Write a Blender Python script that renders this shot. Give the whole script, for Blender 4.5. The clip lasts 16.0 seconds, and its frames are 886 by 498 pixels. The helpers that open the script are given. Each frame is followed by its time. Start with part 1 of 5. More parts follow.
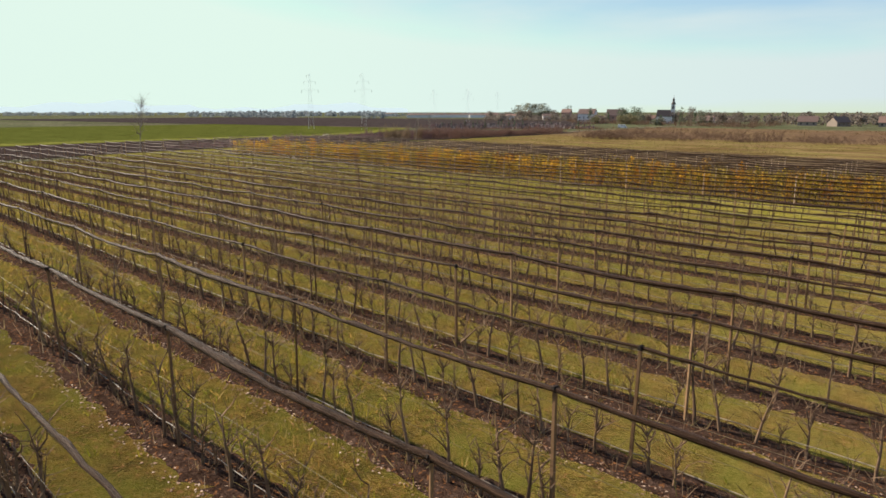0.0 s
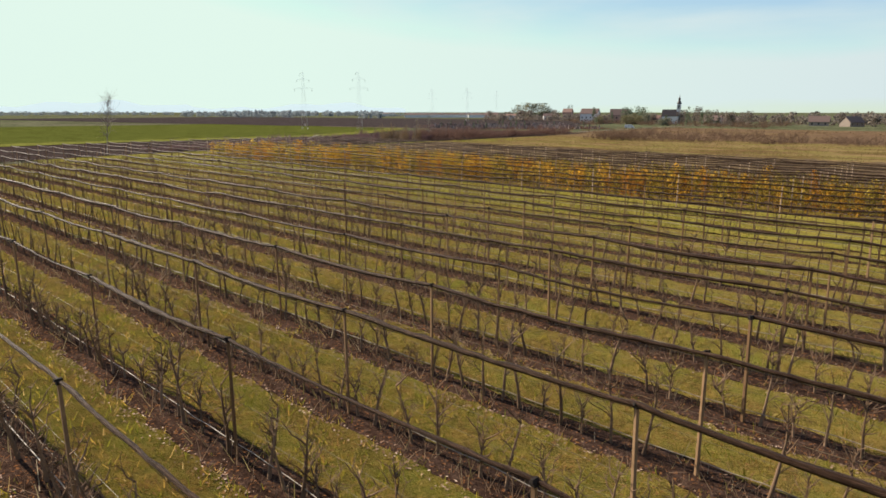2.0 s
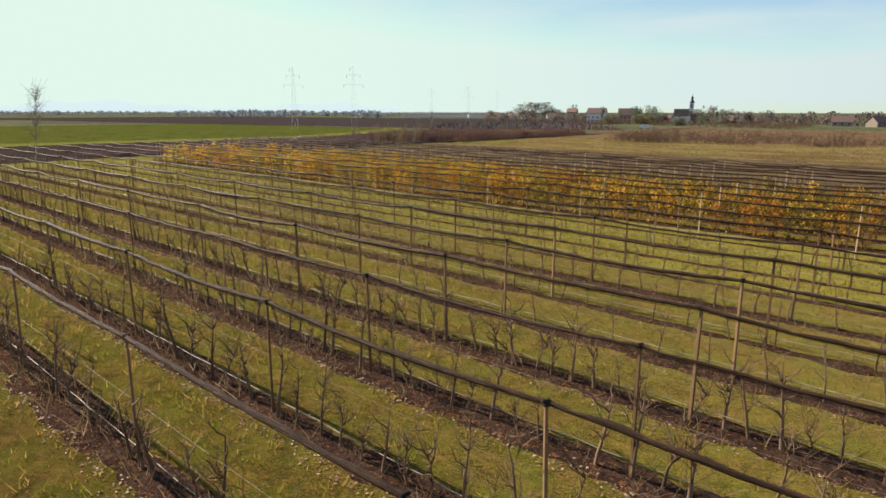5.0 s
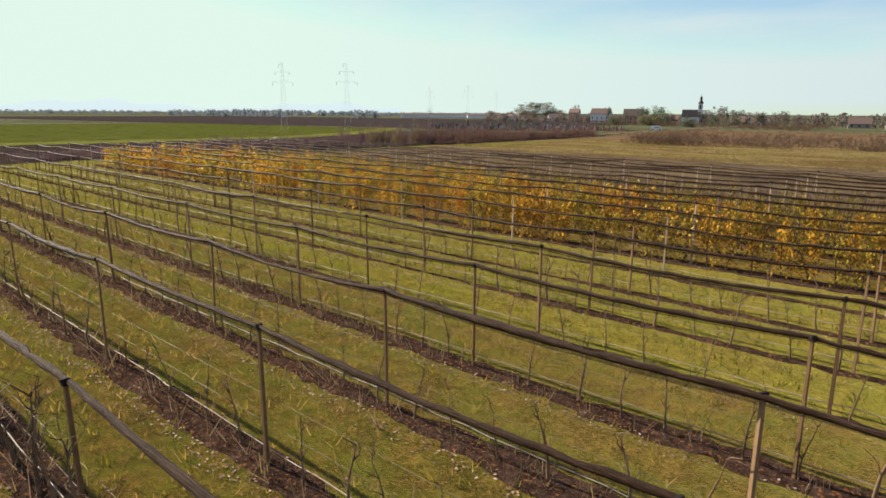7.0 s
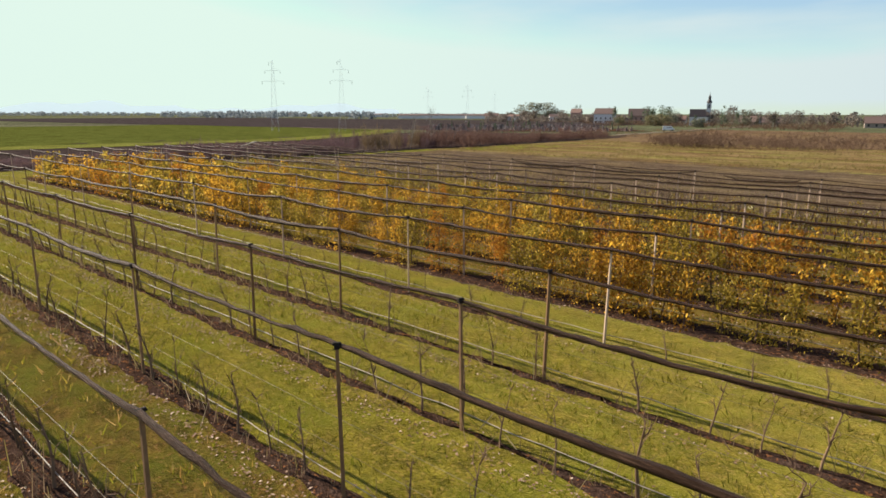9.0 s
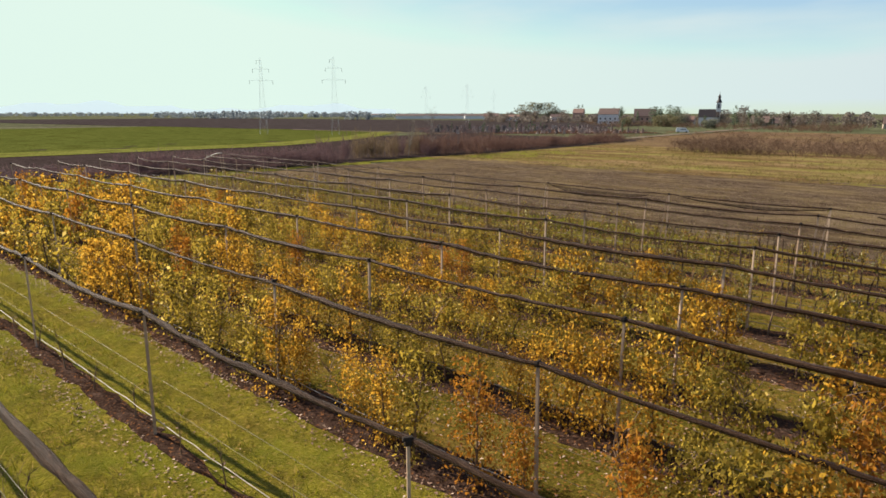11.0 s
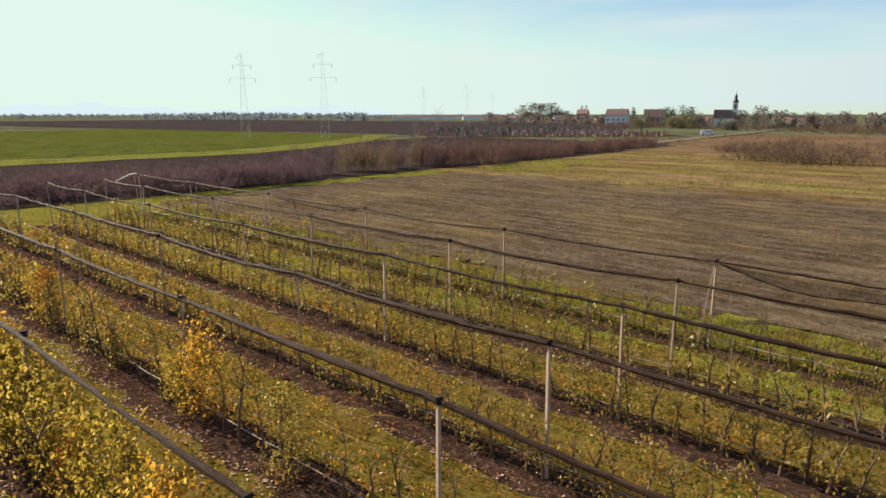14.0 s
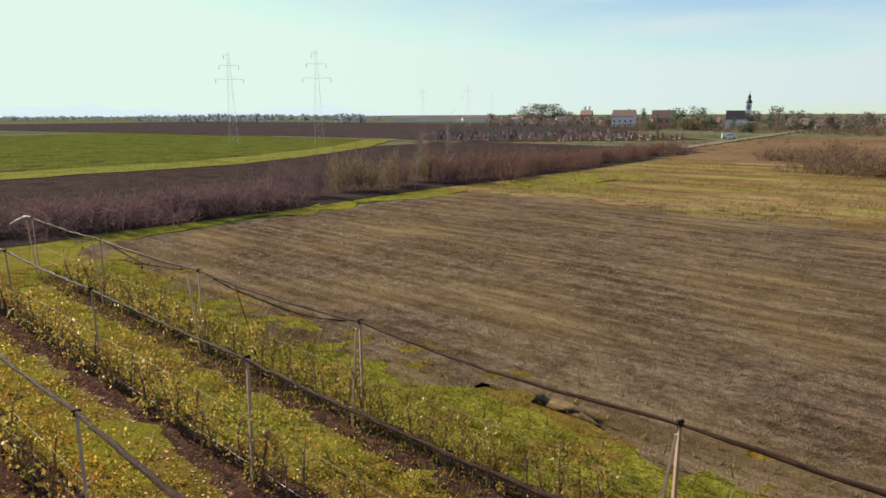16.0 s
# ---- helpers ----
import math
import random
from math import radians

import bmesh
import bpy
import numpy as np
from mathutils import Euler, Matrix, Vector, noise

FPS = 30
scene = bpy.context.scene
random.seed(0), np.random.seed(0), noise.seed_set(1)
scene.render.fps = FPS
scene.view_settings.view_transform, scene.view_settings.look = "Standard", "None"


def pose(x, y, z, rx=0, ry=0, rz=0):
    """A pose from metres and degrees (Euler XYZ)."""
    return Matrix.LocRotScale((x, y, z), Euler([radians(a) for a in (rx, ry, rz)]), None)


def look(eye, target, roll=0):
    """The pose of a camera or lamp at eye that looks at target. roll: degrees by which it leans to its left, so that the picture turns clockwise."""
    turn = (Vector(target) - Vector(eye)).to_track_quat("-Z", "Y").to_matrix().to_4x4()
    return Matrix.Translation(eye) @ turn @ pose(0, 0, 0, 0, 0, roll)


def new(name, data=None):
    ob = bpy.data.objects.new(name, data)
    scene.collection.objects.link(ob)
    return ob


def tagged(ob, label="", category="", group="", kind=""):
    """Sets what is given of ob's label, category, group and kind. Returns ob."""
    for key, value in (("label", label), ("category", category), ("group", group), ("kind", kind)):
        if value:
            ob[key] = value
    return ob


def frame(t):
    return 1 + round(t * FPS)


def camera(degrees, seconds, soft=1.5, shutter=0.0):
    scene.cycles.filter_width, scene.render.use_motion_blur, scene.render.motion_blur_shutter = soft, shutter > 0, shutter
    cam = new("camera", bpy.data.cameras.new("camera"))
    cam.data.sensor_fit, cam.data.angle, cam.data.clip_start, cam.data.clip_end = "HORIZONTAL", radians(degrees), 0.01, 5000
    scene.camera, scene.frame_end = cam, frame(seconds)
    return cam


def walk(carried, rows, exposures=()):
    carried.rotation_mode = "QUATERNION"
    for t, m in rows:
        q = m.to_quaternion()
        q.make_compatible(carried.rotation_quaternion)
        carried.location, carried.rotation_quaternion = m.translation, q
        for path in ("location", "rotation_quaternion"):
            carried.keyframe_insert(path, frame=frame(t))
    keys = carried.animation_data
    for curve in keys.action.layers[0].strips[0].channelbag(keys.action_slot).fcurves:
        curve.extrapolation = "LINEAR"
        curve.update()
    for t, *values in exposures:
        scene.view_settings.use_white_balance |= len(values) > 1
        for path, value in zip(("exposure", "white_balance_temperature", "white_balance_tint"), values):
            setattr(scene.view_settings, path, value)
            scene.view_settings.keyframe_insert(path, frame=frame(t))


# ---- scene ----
cam = camera(69.61, 16.0, soft=1.6)
PATH = [
    (0.0, (95.871, -110.892, 9.781), (69.344, -82.173, 1.321), -0.00),
    (0.5, (93.245, -108.195, 9.648), (66.726, -79.470, 1.182), -0.02),
    (1.0, (90.329, -105.421, 9.537), (63.844, -76.664, 1.075), 0.04),
    (1.5, (87.526, -102.798, 9.510), (61.052, -74.028, 1.056), -0.05),
    (2.0, (84.339, -99.869, 9.469), (57.917, -71.054, 1.009), 0.03),
    (2.5, (81.364, -97.083, 9.441), (54.940, -68.273, 0.970), -0.01),
    (3.0, (78.216, -94.279, 9.229), (51.826, -65.432, 0.776), 0.11),
    (3.5, (75.096, -91.503, 9.109), (48.735, -62.632, 0.647), 0.18),
    (4.0, (71.792, -88.716, 9.066), (45.440, -59.839, 0.597), 0.14),
    (6.5, (55.272, -70.421, 8.306), (28.971, -41.479, -0.098), 0.12),
    (7.0, (51.868, -67.461, 8.234), (25.629, -38.466, -0.184), 0.33),
    (7.5, (48.842, -64.796, 8.158), (22.615, -35.783, -0.232), 0.18),
    (8.0, (45.340, -61.626, 7.993), (19.158, -32.570, -0.388), 0.18),
    (8.5, (42.239, -58.689, 7.928), (16.083, -29.606, -0.442), 0.16),
    (11.0, (26.055, -42.633, 8.606), (0.027, -13.440, 0.221), 0.04),
    (11.5, (23.097, -39.702, 8.575), (-2.904, -10.481, 0.202), 0.02),
    (12.0, (19.951, -36.579, 8.594), (-6.032, -7.339, 0.232), 0.02),
    (12.5, (16.790, -33.514, 8.577), (-9.167, -4.249, 0.221), 0.01),
    (13.0, (13.324, -30.226, 8.553), (-12.600, -0.925, 0.222), -0.05),
    (13.5, (10.102, -27.184, 8.539), (-15.793, 2.146, 0.218), -0.04),
    (14.0, (6.659, -24.064, 8.615), (-19.209, 5.287, 0.289), -0.04),
    (14.5, (3.414, -21.050, 8.655), (-22.429, 8.327, 0.343), -0.09),
    (15.0, (-0.002, -17.820, 8.769), (-25.833, 11.574, 0.477), -0.11),
    (15.5, (-3.111, -15.000, 9.009), (-28.930, 14.404, 0.714), -0.09),
    (16.0, (-6.441, -12.137, 9.449), (-32.229, 17.295, 1.156), -0.24),
]
walk(cam, [(t, look(eye, target, roll)) for t, eye, target, roll in PATH], [(0.0, 0.90, 6540, 14), (16.0, 0.90, 6540, 14)])

# ---- light ----
SUN_YAW, SUN_UP = 97.5, 32.0          # degrees: azimuth counted from +y to the left, and height
world = bpy.data.worlds.new("sky")
scene.world = world
world.use_nodes = True
wn, wl = world.node_tree.nodes, world.node_tree.links
sky = wn.new("ShaderNodeTexSky")
sky.sky_type = "NISHITA"
sky.sun_disc = False
sky.sun_elevation = radians(SUN_UP)
sky.sun_rotation = radians(-SUN_YAW)
sky.air_density, sky.dust_density, sky.ozone_density = 0.88, 0.3, 2.0
wn["Background"].inputs["Strength"].default_value = 0.09
# the glow round the sun stays a pale greenish white
glow = wn.new("ShaderNodeMix")
glow.data_type, glow.blend_type = "RGBA", "DARKEN"
glow.inputs[0].default_value = 1.0
toward = wn.new("ShaderNodeVectorMath")
toward.operation = "DOT_PRODUCT"
toward.inputs[1].default_value = (-math.sin(radians(SUN_YAW)), math.cos(radians(SUN_YAW)), 0)
near_sun = wn.new("ShaderNodeMapRange")
near_sun.inputs["From Min"].default_value, near_sun.inputs["From Max"].default_value = 0.0, 0.75
haze = wn.new("ShaderNodeMix")
haze.data_type = "RGBA"
haze.inputs[6].default_value, haze.inputs[7].default_value = (3.95, 4.75, 4.75, 1), (4.4, 5.6, 4.95, 1)
cool = wn.new("ShaderNodeMix")
cool.data_type, cool.blend_type = "RGBA", "MULTIPLY"
cool.inputs[0].default_value = 1.0
cool.inputs[7].default_value = (0.96, 0.97, 1.06, 1)
# faint high wisps of cloud
place = wn.new("ShaderNodeTexCoord")
spread = wn.new("ShaderNodeMapping")
spread.inputs["Scale"].default_value = (2.0, 5.0, 16.0)
wisp = wn.new("ShaderNodeTexNoise")
wisp.inputs["Scale"].default_value, wisp.inputs["Detail"].default_value = 1.6, 6.0
veil = wn.new("ShaderNodeMapRange")
veil.inputs["From Min"].default_value, veil.inputs["From Max"].default_value, veil.inputs["To Max"].default_value = 0.38, 0.75, 0.55
clouds = wn.new("ShaderNodeMix")
clouds.data_type = "RGBA"
clouds.inputs[7].default_value = (4.6, 5.2, 5.2, 1)
wl.new(place.outputs["Generated"], spread.inputs["Vector"])
wl.new(spread.outputs["Vector"], wisp.inputs["Vector"])
wl.new(wisp.outputs["Fac"], veil.inputs["Value"])
wl.new(veil.outputs["Result"], clouds.inputs[0])
wl.new(sky.outputs["Color"], clouds.inputs[6])
wl.new(clouds.outputs[2], cool.inputs[6])
wl.new(place.outputs["Generated"], toward.inputs[0])
wl.new(toward.outputs["Value"], near_sun.inputs["Value"])
wl.new(near_sun.outputs["Result"], haze.inputs[0])
wl.new(haze.outputs[2], glow.inputs[7])
wl.new(cool.outputs[2], glow.inputs[6])
wl.new(glow.outputs[2], wn["Background"].inputs["Color"])
sun = new("sun", bpy.data.lights.new("sun", "SUN"))
sun.data.energy, sun.data.angle, sun.data.color = 5.0, radians(0.6), (1.0, 0.90, 0.74)
sv = Vector((-math.sin(radians(SUN_YAW)) * math.cos(radians(SUN_UP)), math.cos(radians(SUN_YAW)) * math.cos(radians(SUN_UP)), math.sin(radians(SUN_UP))))
sun.matrix_basis = look(sv * 200, (0, 0, 0))

# ---- materials ----
def material(name, rough=0.9, metal=0.0, spec=0.3):
    m = bpy.data.materials.new(name)
    m.use_nodes = True
    nt = m.node_tree
    b = nt.nodes["Principled BSDF"]
    b.inputs["Roughness"].default_value = rough
    b.inputs["Metallic"].default_value = metal
    b.inputs["Specular IOR Level"].default_value = spec
    return m, nt, b


def node(nt, kind, **inputs):
    n = nt.nodes.new(kind)
    for k, v in inputs.items():
        n.inputs[k.replace("_", " ")].default_value = v
    return n


def ramp(nt, source, stops):
    r = nt.nodes.new("ShaderNodeValToRGB")
    els = r.color_ramp.elements
    while len(els) < len(stops):
        els.new(0.5)
    for e, (at, c) in zip(els, stops):
        e.position, e.color = at, (*c, 1)
    nt.links.new(source, r.inputs["Fac"])
    return r


def mix(nt, fac, a, b, blend="MIX"):
    n = nt.nodes.new("ShaderNodeMix")
    n.data_type, n.blend_type = "RGBA", blend
    for sock, v in ((n.inputs[0], fac), (n.inputs[6], a), (n.inputs[7], b)):
        if isinstance(v, bpy.types.NodeSocket):
            nt.links.new(v, sock)
        elif isinstance(v, (int, float)):
            sock.default_value = v
        else:
            sock.default_value = (*v, 1)
    return n.outputs[2]


def noise_at(nt, coord, scale, detail=4.0, rough=0.6, stretch=None):
    n = node(nt, "ShaderNodeTexNoise", Scale=scale, Detail=detail, Roughness=rough)
    if stretch:
        mp = nt.nodes.new("ShaderNodeMapping")
        mp.inputs["Scale"].default_value = stretch
        nt.links.new(coord, mp.inputs["Vector"])
        coord = mp.outputs["Vector"]
    nt.links.new(coord, n.inputs["Vector"])
    return n.outputs["Fac"]


def bump(nt, b, height, strength=0.5, distance=0.05):
    n = node(nt, "ShaderNodeBump", Strength=strength, Distance=distance)
    nt.links.new(height, n.inputs["Height"])
    nt.links.new(n.outputs["Normal"], b.inputs["Normal"])


def earthy(name, big, small, litter=None, big_scale=0.12, small_scale=2.5, stretch=None, relief=0.06, rough=0.95, patch=None, bands=None, clods=0.45, fuzz=0.0, gloss=0.0):
    """Ground cover: two colours in large patches, broken by two fine colours, with relief."""
    m, nt, b = material(name, 0.55 if gloss else rough, spec=gloss)
    b.inputs["Specular Tint"].default_value = (1.0, 0.92, 0.35, 1)
    b.inputs["Sheen Weight"].default_value = fuzz
    b.inputs["Sheen Roughness"].default_value = 0.30
    b.inputs["Sheen Tint"].default_value = (1.0, 0.82, 0.26, 1)
    co = nt.nodes.new("ShaderNodeTexCoord").outputs["Object"]
    nb = noise_at(nt, co, big_scale, 5, 0.65, stretch)
    ns = noise_at(nt, co, small_scale, 8, 0.7, stretch)
    nf = noise_at(nt, co, small_scale * 4.7, 4, 0.7)
    c1 = ramp(nt, nb, big).outputs["Color"]
    c2 = ramp(nt, ns, small).outputs["Color"]
    c = mix(nt, 0.55, c1, c2)
    c = mix(nt, 0.65, c, ramp(nt, nf, ((0.36, (0.02, 0.018, 0.01)), (0.60, (1.25, 1.25, 1.25)))).outputs["Color"], "MULTIPLY")
    nm = noise_at(nt, co, small_scale * 0.33, 4, 0.6, stretch)
    c = mix(nt, clods, c, ramp(nt, nm, ((0.34, (0.30, 0.27, 0.22)), (0.58, (1, 1, 1)))).outputs["Color"], "MULTIPLY")
    if litter:
        v = noise_at(nt, co, 9.0, 2, 0.5)
        c = mix(nt, ramp(nt, v, ((0.60, (0, 0, 0)), (0.66, (1, 1, 1)))).outputs["Color"], c, litter)
    if patch:
        v = noise_at(nt, co, patch[0], 4, 0.6, stretch)
        c = mix(nt, ramp(nt, v, ((0.46, (0, 0, 0)), (0.70, (0.75, 0.75, 0.75)))).outputs["Color"], c, patch[1])
    if bands:
        v = noise_at(nt, co, 1.0, 3, 0.6, bands)
        c = mix(nt, 0.75, c, ramp(nt, v, ((0.40, (0.50, 0.44, 0.38)), (0.60, (1, 1, 1)))).outputs["Color"], "MULTIPLY")
    nt.links.new(c, b.inputs["Base Color"])
    h = mix(nt, 0.5, ns, nf)
    bump(nt, b, h, 1.0, relief)
    return m


GRASS = earthy("lane grass", ((0.32, (0.135, 0.143, 0.009)), (0.5, (0.208, 0.170, 0.014)), (0.70, (0.253, 0.165, 0.028))),
               ((0.36, (0.046, 0.053, 0.004)), (0.52, (0.201, 0.173, 0.012)), (0.68, (0.371, 0.279, 0.048))), litter=(0.259, 0.170, 0.038), big_scale=0.35, small_scale=3.0, relief=0.15, clods=0.7, fuzz=0.42, gloss=0.0, patch=(0.45, (0.133, 0.142, 0.009)))
LUSH = earthy("lush green verge", ((0.30, (0.117, 0.140, 0.013)), (0.5, (0.173, 0.173, 0.018)), (0.72, (0.235, 0.166, 0.034))), ((0.36, (0.062, 0.070, 0.007)), (0.52, (0.164, 0.166, 0.018)), (0.68, (0.281, 0.219, 0.052))), big_scale=0.25, small_scale=2.2, relief=0.12, clods=0.6, fuzz=0.2)
GRASS_YOUNG = earthy("leafy lane grass", ((0.30, (0.116, 0.109, 0.011)), (0.5, (0.155, 0.122, 0.017)), (0.72, (0.178, 0.100, 0.032))),
                     ((0.36, (0.031, 0.029, 0.006)), (0.52, (0.142, 0.109, 0.018)), (0.68, (0.303, 0.210, 0.066))), litter=(0.223, 0.100, 0.029), big_scale=0.40, small_scale=2.6, relief=0.13, clods=0.7, fuzz=0.08, gloss=0.0, patch=(0.33, (0.160, 0.100, 0.024)))
GRASS_OLD = earthy("weedy old grass", ((0.34, (0.066, 0.083, 0.007)), (0.46, (0.125, 0.101, 0.010)), (0.56, (0.164, 0.088, 0.019)), (0.66, (0.149, 0.068, 0.022))),
                   ((0.36, (0.020, 0.020, 0.004)), (0.50, (0.119, 0.088, 0.009)), (0.66, (0.269, 0.171, 0.033))), litter=(0.189, 0.086, 0.030), big_scale=0.55, small_scale=3.2, relief=0.16, clods=0.8, fuzz=0.42, gloss=0.0, patch=(0.50, (0.085, 0.100, 0.007)))
GRASS_RUST = earthy("rusty weedy grass", ((0.34, (0.061, 0.072, 0.006)), (0.46, (0.117, 0.087, 0.010)), (0.56, (0.153, 0.076, 0.018)), (0.66, (0.139, 0.059, 0.022))),
                   ((0.36, (0.018, 0.017, 0.004)), (0.50, (0.111, 0.076, 0.009)), (0.66, (0.251, 0.148, 0.032))), litter=(0.177, 0.074, 0.029), big_scale=0.55, small_scale=3.2, relief=0.16, clods=0.8, fuzz=0.46, gloss=0.0, patch=(0.50, (0.079, 0.086, 0.007)))
SOIL = earthy("row soil with leaf litter", ((0.3, (0.053, 0.031, 0.021)), (0.7, (0.094, 0.057, 0.041))),
              ((0.36, (0.019, 0.010, 0.006)), (0.55, (0.086, 0.051, 0.037)), (0.70, (0.210, 0.140, 0.099))), litter=(0.187, 0.083, 0.034), big_scale=0.35, small_scale=4.0, relief=0.12)
STUBBLE = earthy("stubble field", ((0.35, (0.158, 0.113, 0.080)), (0.65, (0.215, 0.158, 0.100))),
                 ((0.36, (0.086, 0.056, 0.036)), (0.52, (0.190, 0.140, 0.092)), (0.70, (0.37, 0.29, 0.19))), small_scale=3.4, clods=0.6, relief=0.14, patch=(0.13, (0.214, 0.157, 0.075)), stretch=(0.75, 1.0, 1.0), bands=(0.10, 1.15, 1.0))
MEADOW = earthy("dry meadow", ((0.30, (0.219, 0.171, 0.054)), (0.5, (0.275, 0.189, 0.082)), (0.72, (0.314, 0.201, 0.114))),
                ((0.3, (0.151, 0.100, 0.043)), (0.7, (0.364, 0.250, 0.126))), big_scale=0.06, small_scale=1.1, relief=0.14, patch=(0.11, (0.204, 0.201, 0.046)), stretch=(0.427, 0.980, 1.020), bands=(0.048, 0.216, 1.020))
WHEAT = earthy("young wheat", ((0.3, (0.067, 0.084, 0.018)), (0.6, (0.094, 0.105, 0.023)), (0.8, (0.144, 0.139, 0.034))),
               ((0.3, (0.071, 0.092, 0.018)), (0.7, (0.136, 0.139, 0.032))), big_scale=0.016, small_scale=0.4, relief=0.05, gloss=0.0)
MARGIN = earthy("pale wheat margin", ((0.3, (0.14, 0.155, 0.030)), (0.7, (0.20, 0.200, 0.045))), ((0.3, (0.12, 0.13, 0.028)), (0.7, (0.22, 0.21, 0.055))), big_scale=0.03, small_scale=0.5)
PLOUGH = earthy("ploughed soil", ((0.3, (0.044, 0.032, 0.030)), (0.7, (0.070, 0.052, 0.047))),
                ((0.3, (0.030, 0.021, 0.019)), (0.7, (0.094, 0.070, 0.060))), big_scale=0.02, small_scale=0.9, relief=0.2)
# greyer, flatter copy of PLOUGH with distance haze mixed into its colour
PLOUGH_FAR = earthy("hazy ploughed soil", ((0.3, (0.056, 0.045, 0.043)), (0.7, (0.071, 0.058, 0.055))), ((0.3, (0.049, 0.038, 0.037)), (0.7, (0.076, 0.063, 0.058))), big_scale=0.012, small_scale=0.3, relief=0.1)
FALLOW = earthy("fallow weeds", ((0.3, (0.143, 0.093, 0.059)), (0.6, (0.181, 0.121, 0.075)), (0.8, (0.202, 0.152, 0.068))),
                ((0.3, (0.096, 0.057, 0.035)), (0.7, (0.266, 0.170, 0.097))), big_scale=0.03, small_scale=0.7, relief=0.15, patch=(0.018, (0.181, 0.131, 0.057)))
PLAIN = earthy("far farmland", ((0.35, (0.119, 0.126, 0.092)), (0.5, (0.114, 0.138, 0.079)), (0.65, (0.131, 0.122, 0.102))),
               ((0.3, (0.094, 0.086, 0.047)), (0.7, (0.165, 0.167, 0.075))), big_scale=0.004, small_scale=0.05, stretch=(0.5, 1, 1), relief=0.1)
GRAVEL = earthy("gravel road", ((0.3, (0.21, 0.165, 0.12)), (0.7, (0.28, 0.225, 0.165))), ((0.3, (0.17, 0.135, 0.10)), (0.7, (0.31, 0.25, 0.19))), small_scale=1.5)


def varied(name, stops, rough=0.85, spec=0.2, island=True, scale=6.0, dark=0.35, relief=0.0, through_light=0.0):
    """Many alike pieces: the colour changes from piece to piece and over each one."""
    m, nt, b = material(name, rough, spec=spec)
    if island:
        r = nt.nodes.new("ShaderNodeNewGeometry").outputs["Random Per Island"]
    else:
        r = nt.nodes.new("ShaderNodeObjectInfo").outputs["Random"]
    c = ramp(nt, r, stops).outputs["Color"]
    co = nt.nodes.new("ShaderNodeTexCoord").outputs["Object"]
    n = noise_at(nt, co, scale, 5, 0.65)
    c = mix(nt, dark, c, ramp(nt, n, ((0.3, (0.15, 0.13, 0.11)), (0.7, (1, 1, 1)))).outputs["Color"], "MULTIPLY")
    nt.links.new(c, b.inputs["Base Color"])
    if relief:
        bump(nt, b, n, 0.7, relief)
    if through_light:
        t = nt.nodes.new("ShaderNodeBsdfTranslucent")
        nt.links.new(c, t.inputs["Color"])
        a = nt.nodes.new("ShaderNodeMixShader")
        a.inputs["Fac"].default_value = through_light
        nt.links.new(b.outputs["BSDF"], a.inputs[1])
        nt.links.new(t.outputs["BSDF"], a.inputs[2])
        nt.links.new(a.outputs["Shader"], nt.nodes["Material Output"].inputs["Surface"])
    return m


WOODPOST = varied("weathered wooden post", ((0, (0.169, 0.097, 0.049)), (1, (0.304, 0.192, 0.105))), 0.9, 0.1, False, 3.0, 0.4, 0.01)
POST = varied("weathered concrete post", ((0, (0.392, 0.274, 0.185)), (1, (0.560, 0.420, 0.302))), 0.9, 0.2, False, 3.0, 0.35, 0.01)
CAP = varied("black plastic cap", ((0, (0.018, 0.013, 0.010)), (1, (0.032, 0.024, 0.018))), 0.75, 0.12, False)
PIPE = varied("grey drip pipe", ((0, (0.312, 0.260, 0.195)), (1, (0.520, 0.442, 0.340))), 0.5, 0.4, False, 1.3, 0.7)
WIRE = varied("galvanised wire", ((0, (0.20, 0.16, 0.08)), (1, (0.30, 0.25, 0.14))), 0.5, 0.4, False, 1.3, 0.8)
BARK_FAR = varied("dull fruit tree bark", ((0, (0.094, 0.057, 0.038)), (1, (0.194, 0.127, 0.087))), 0.9, 0.1, True, 9.0, 0.3)
BARK = varied("dark fruit tree bark", ((0, (0.120, 0.075, 0.046)), (1, (0.255, 0.168, 0.105))), 0.9, 0.1, True, 9.0, 0.3)
AUTUMN = varied("golden autumn leaves", ((0, (0.233, 0.117, 0.018)), (0.3, (0.388, 0.207, 0.025)), (0.6, (0.504, 0.275, 0.031)), (0.85, (0.582, 0.338, 0.041)), (1, (0.660, 0.432, 0.081))), 0.7, 0.2, True, 2.0, 0.1, 0, 0.80)
AUTUMN_OLIVE = varied("yellow-green autumn leaves", ((0, (0.167, 0.126, 0.021)), (0.35, (0.274, 0.200, 0.028)), (0.65, (0.363, 0.256, 0.036)), (0.9, (0.441, 0.307, 0.048)), (1, (0.588, 0.446, 0.133))), 0.7, 0.2, True, 2.0, 0.1, 0, 0.75)
AUTUMN_RUST = varied("rusty autumn leaves", ((0, (0.297, 0.128, 0.021)), (0.35, (0.459, 0.185, 0.023)), (0.65, (0.582, 0.251, 0.027)), (0.85, (0.397, 0.205, 0.031)), (1, (0.327, 0.197, 0.031))), 0.7, 0.2, True, 2.0, 0.15, 0, 0.5)
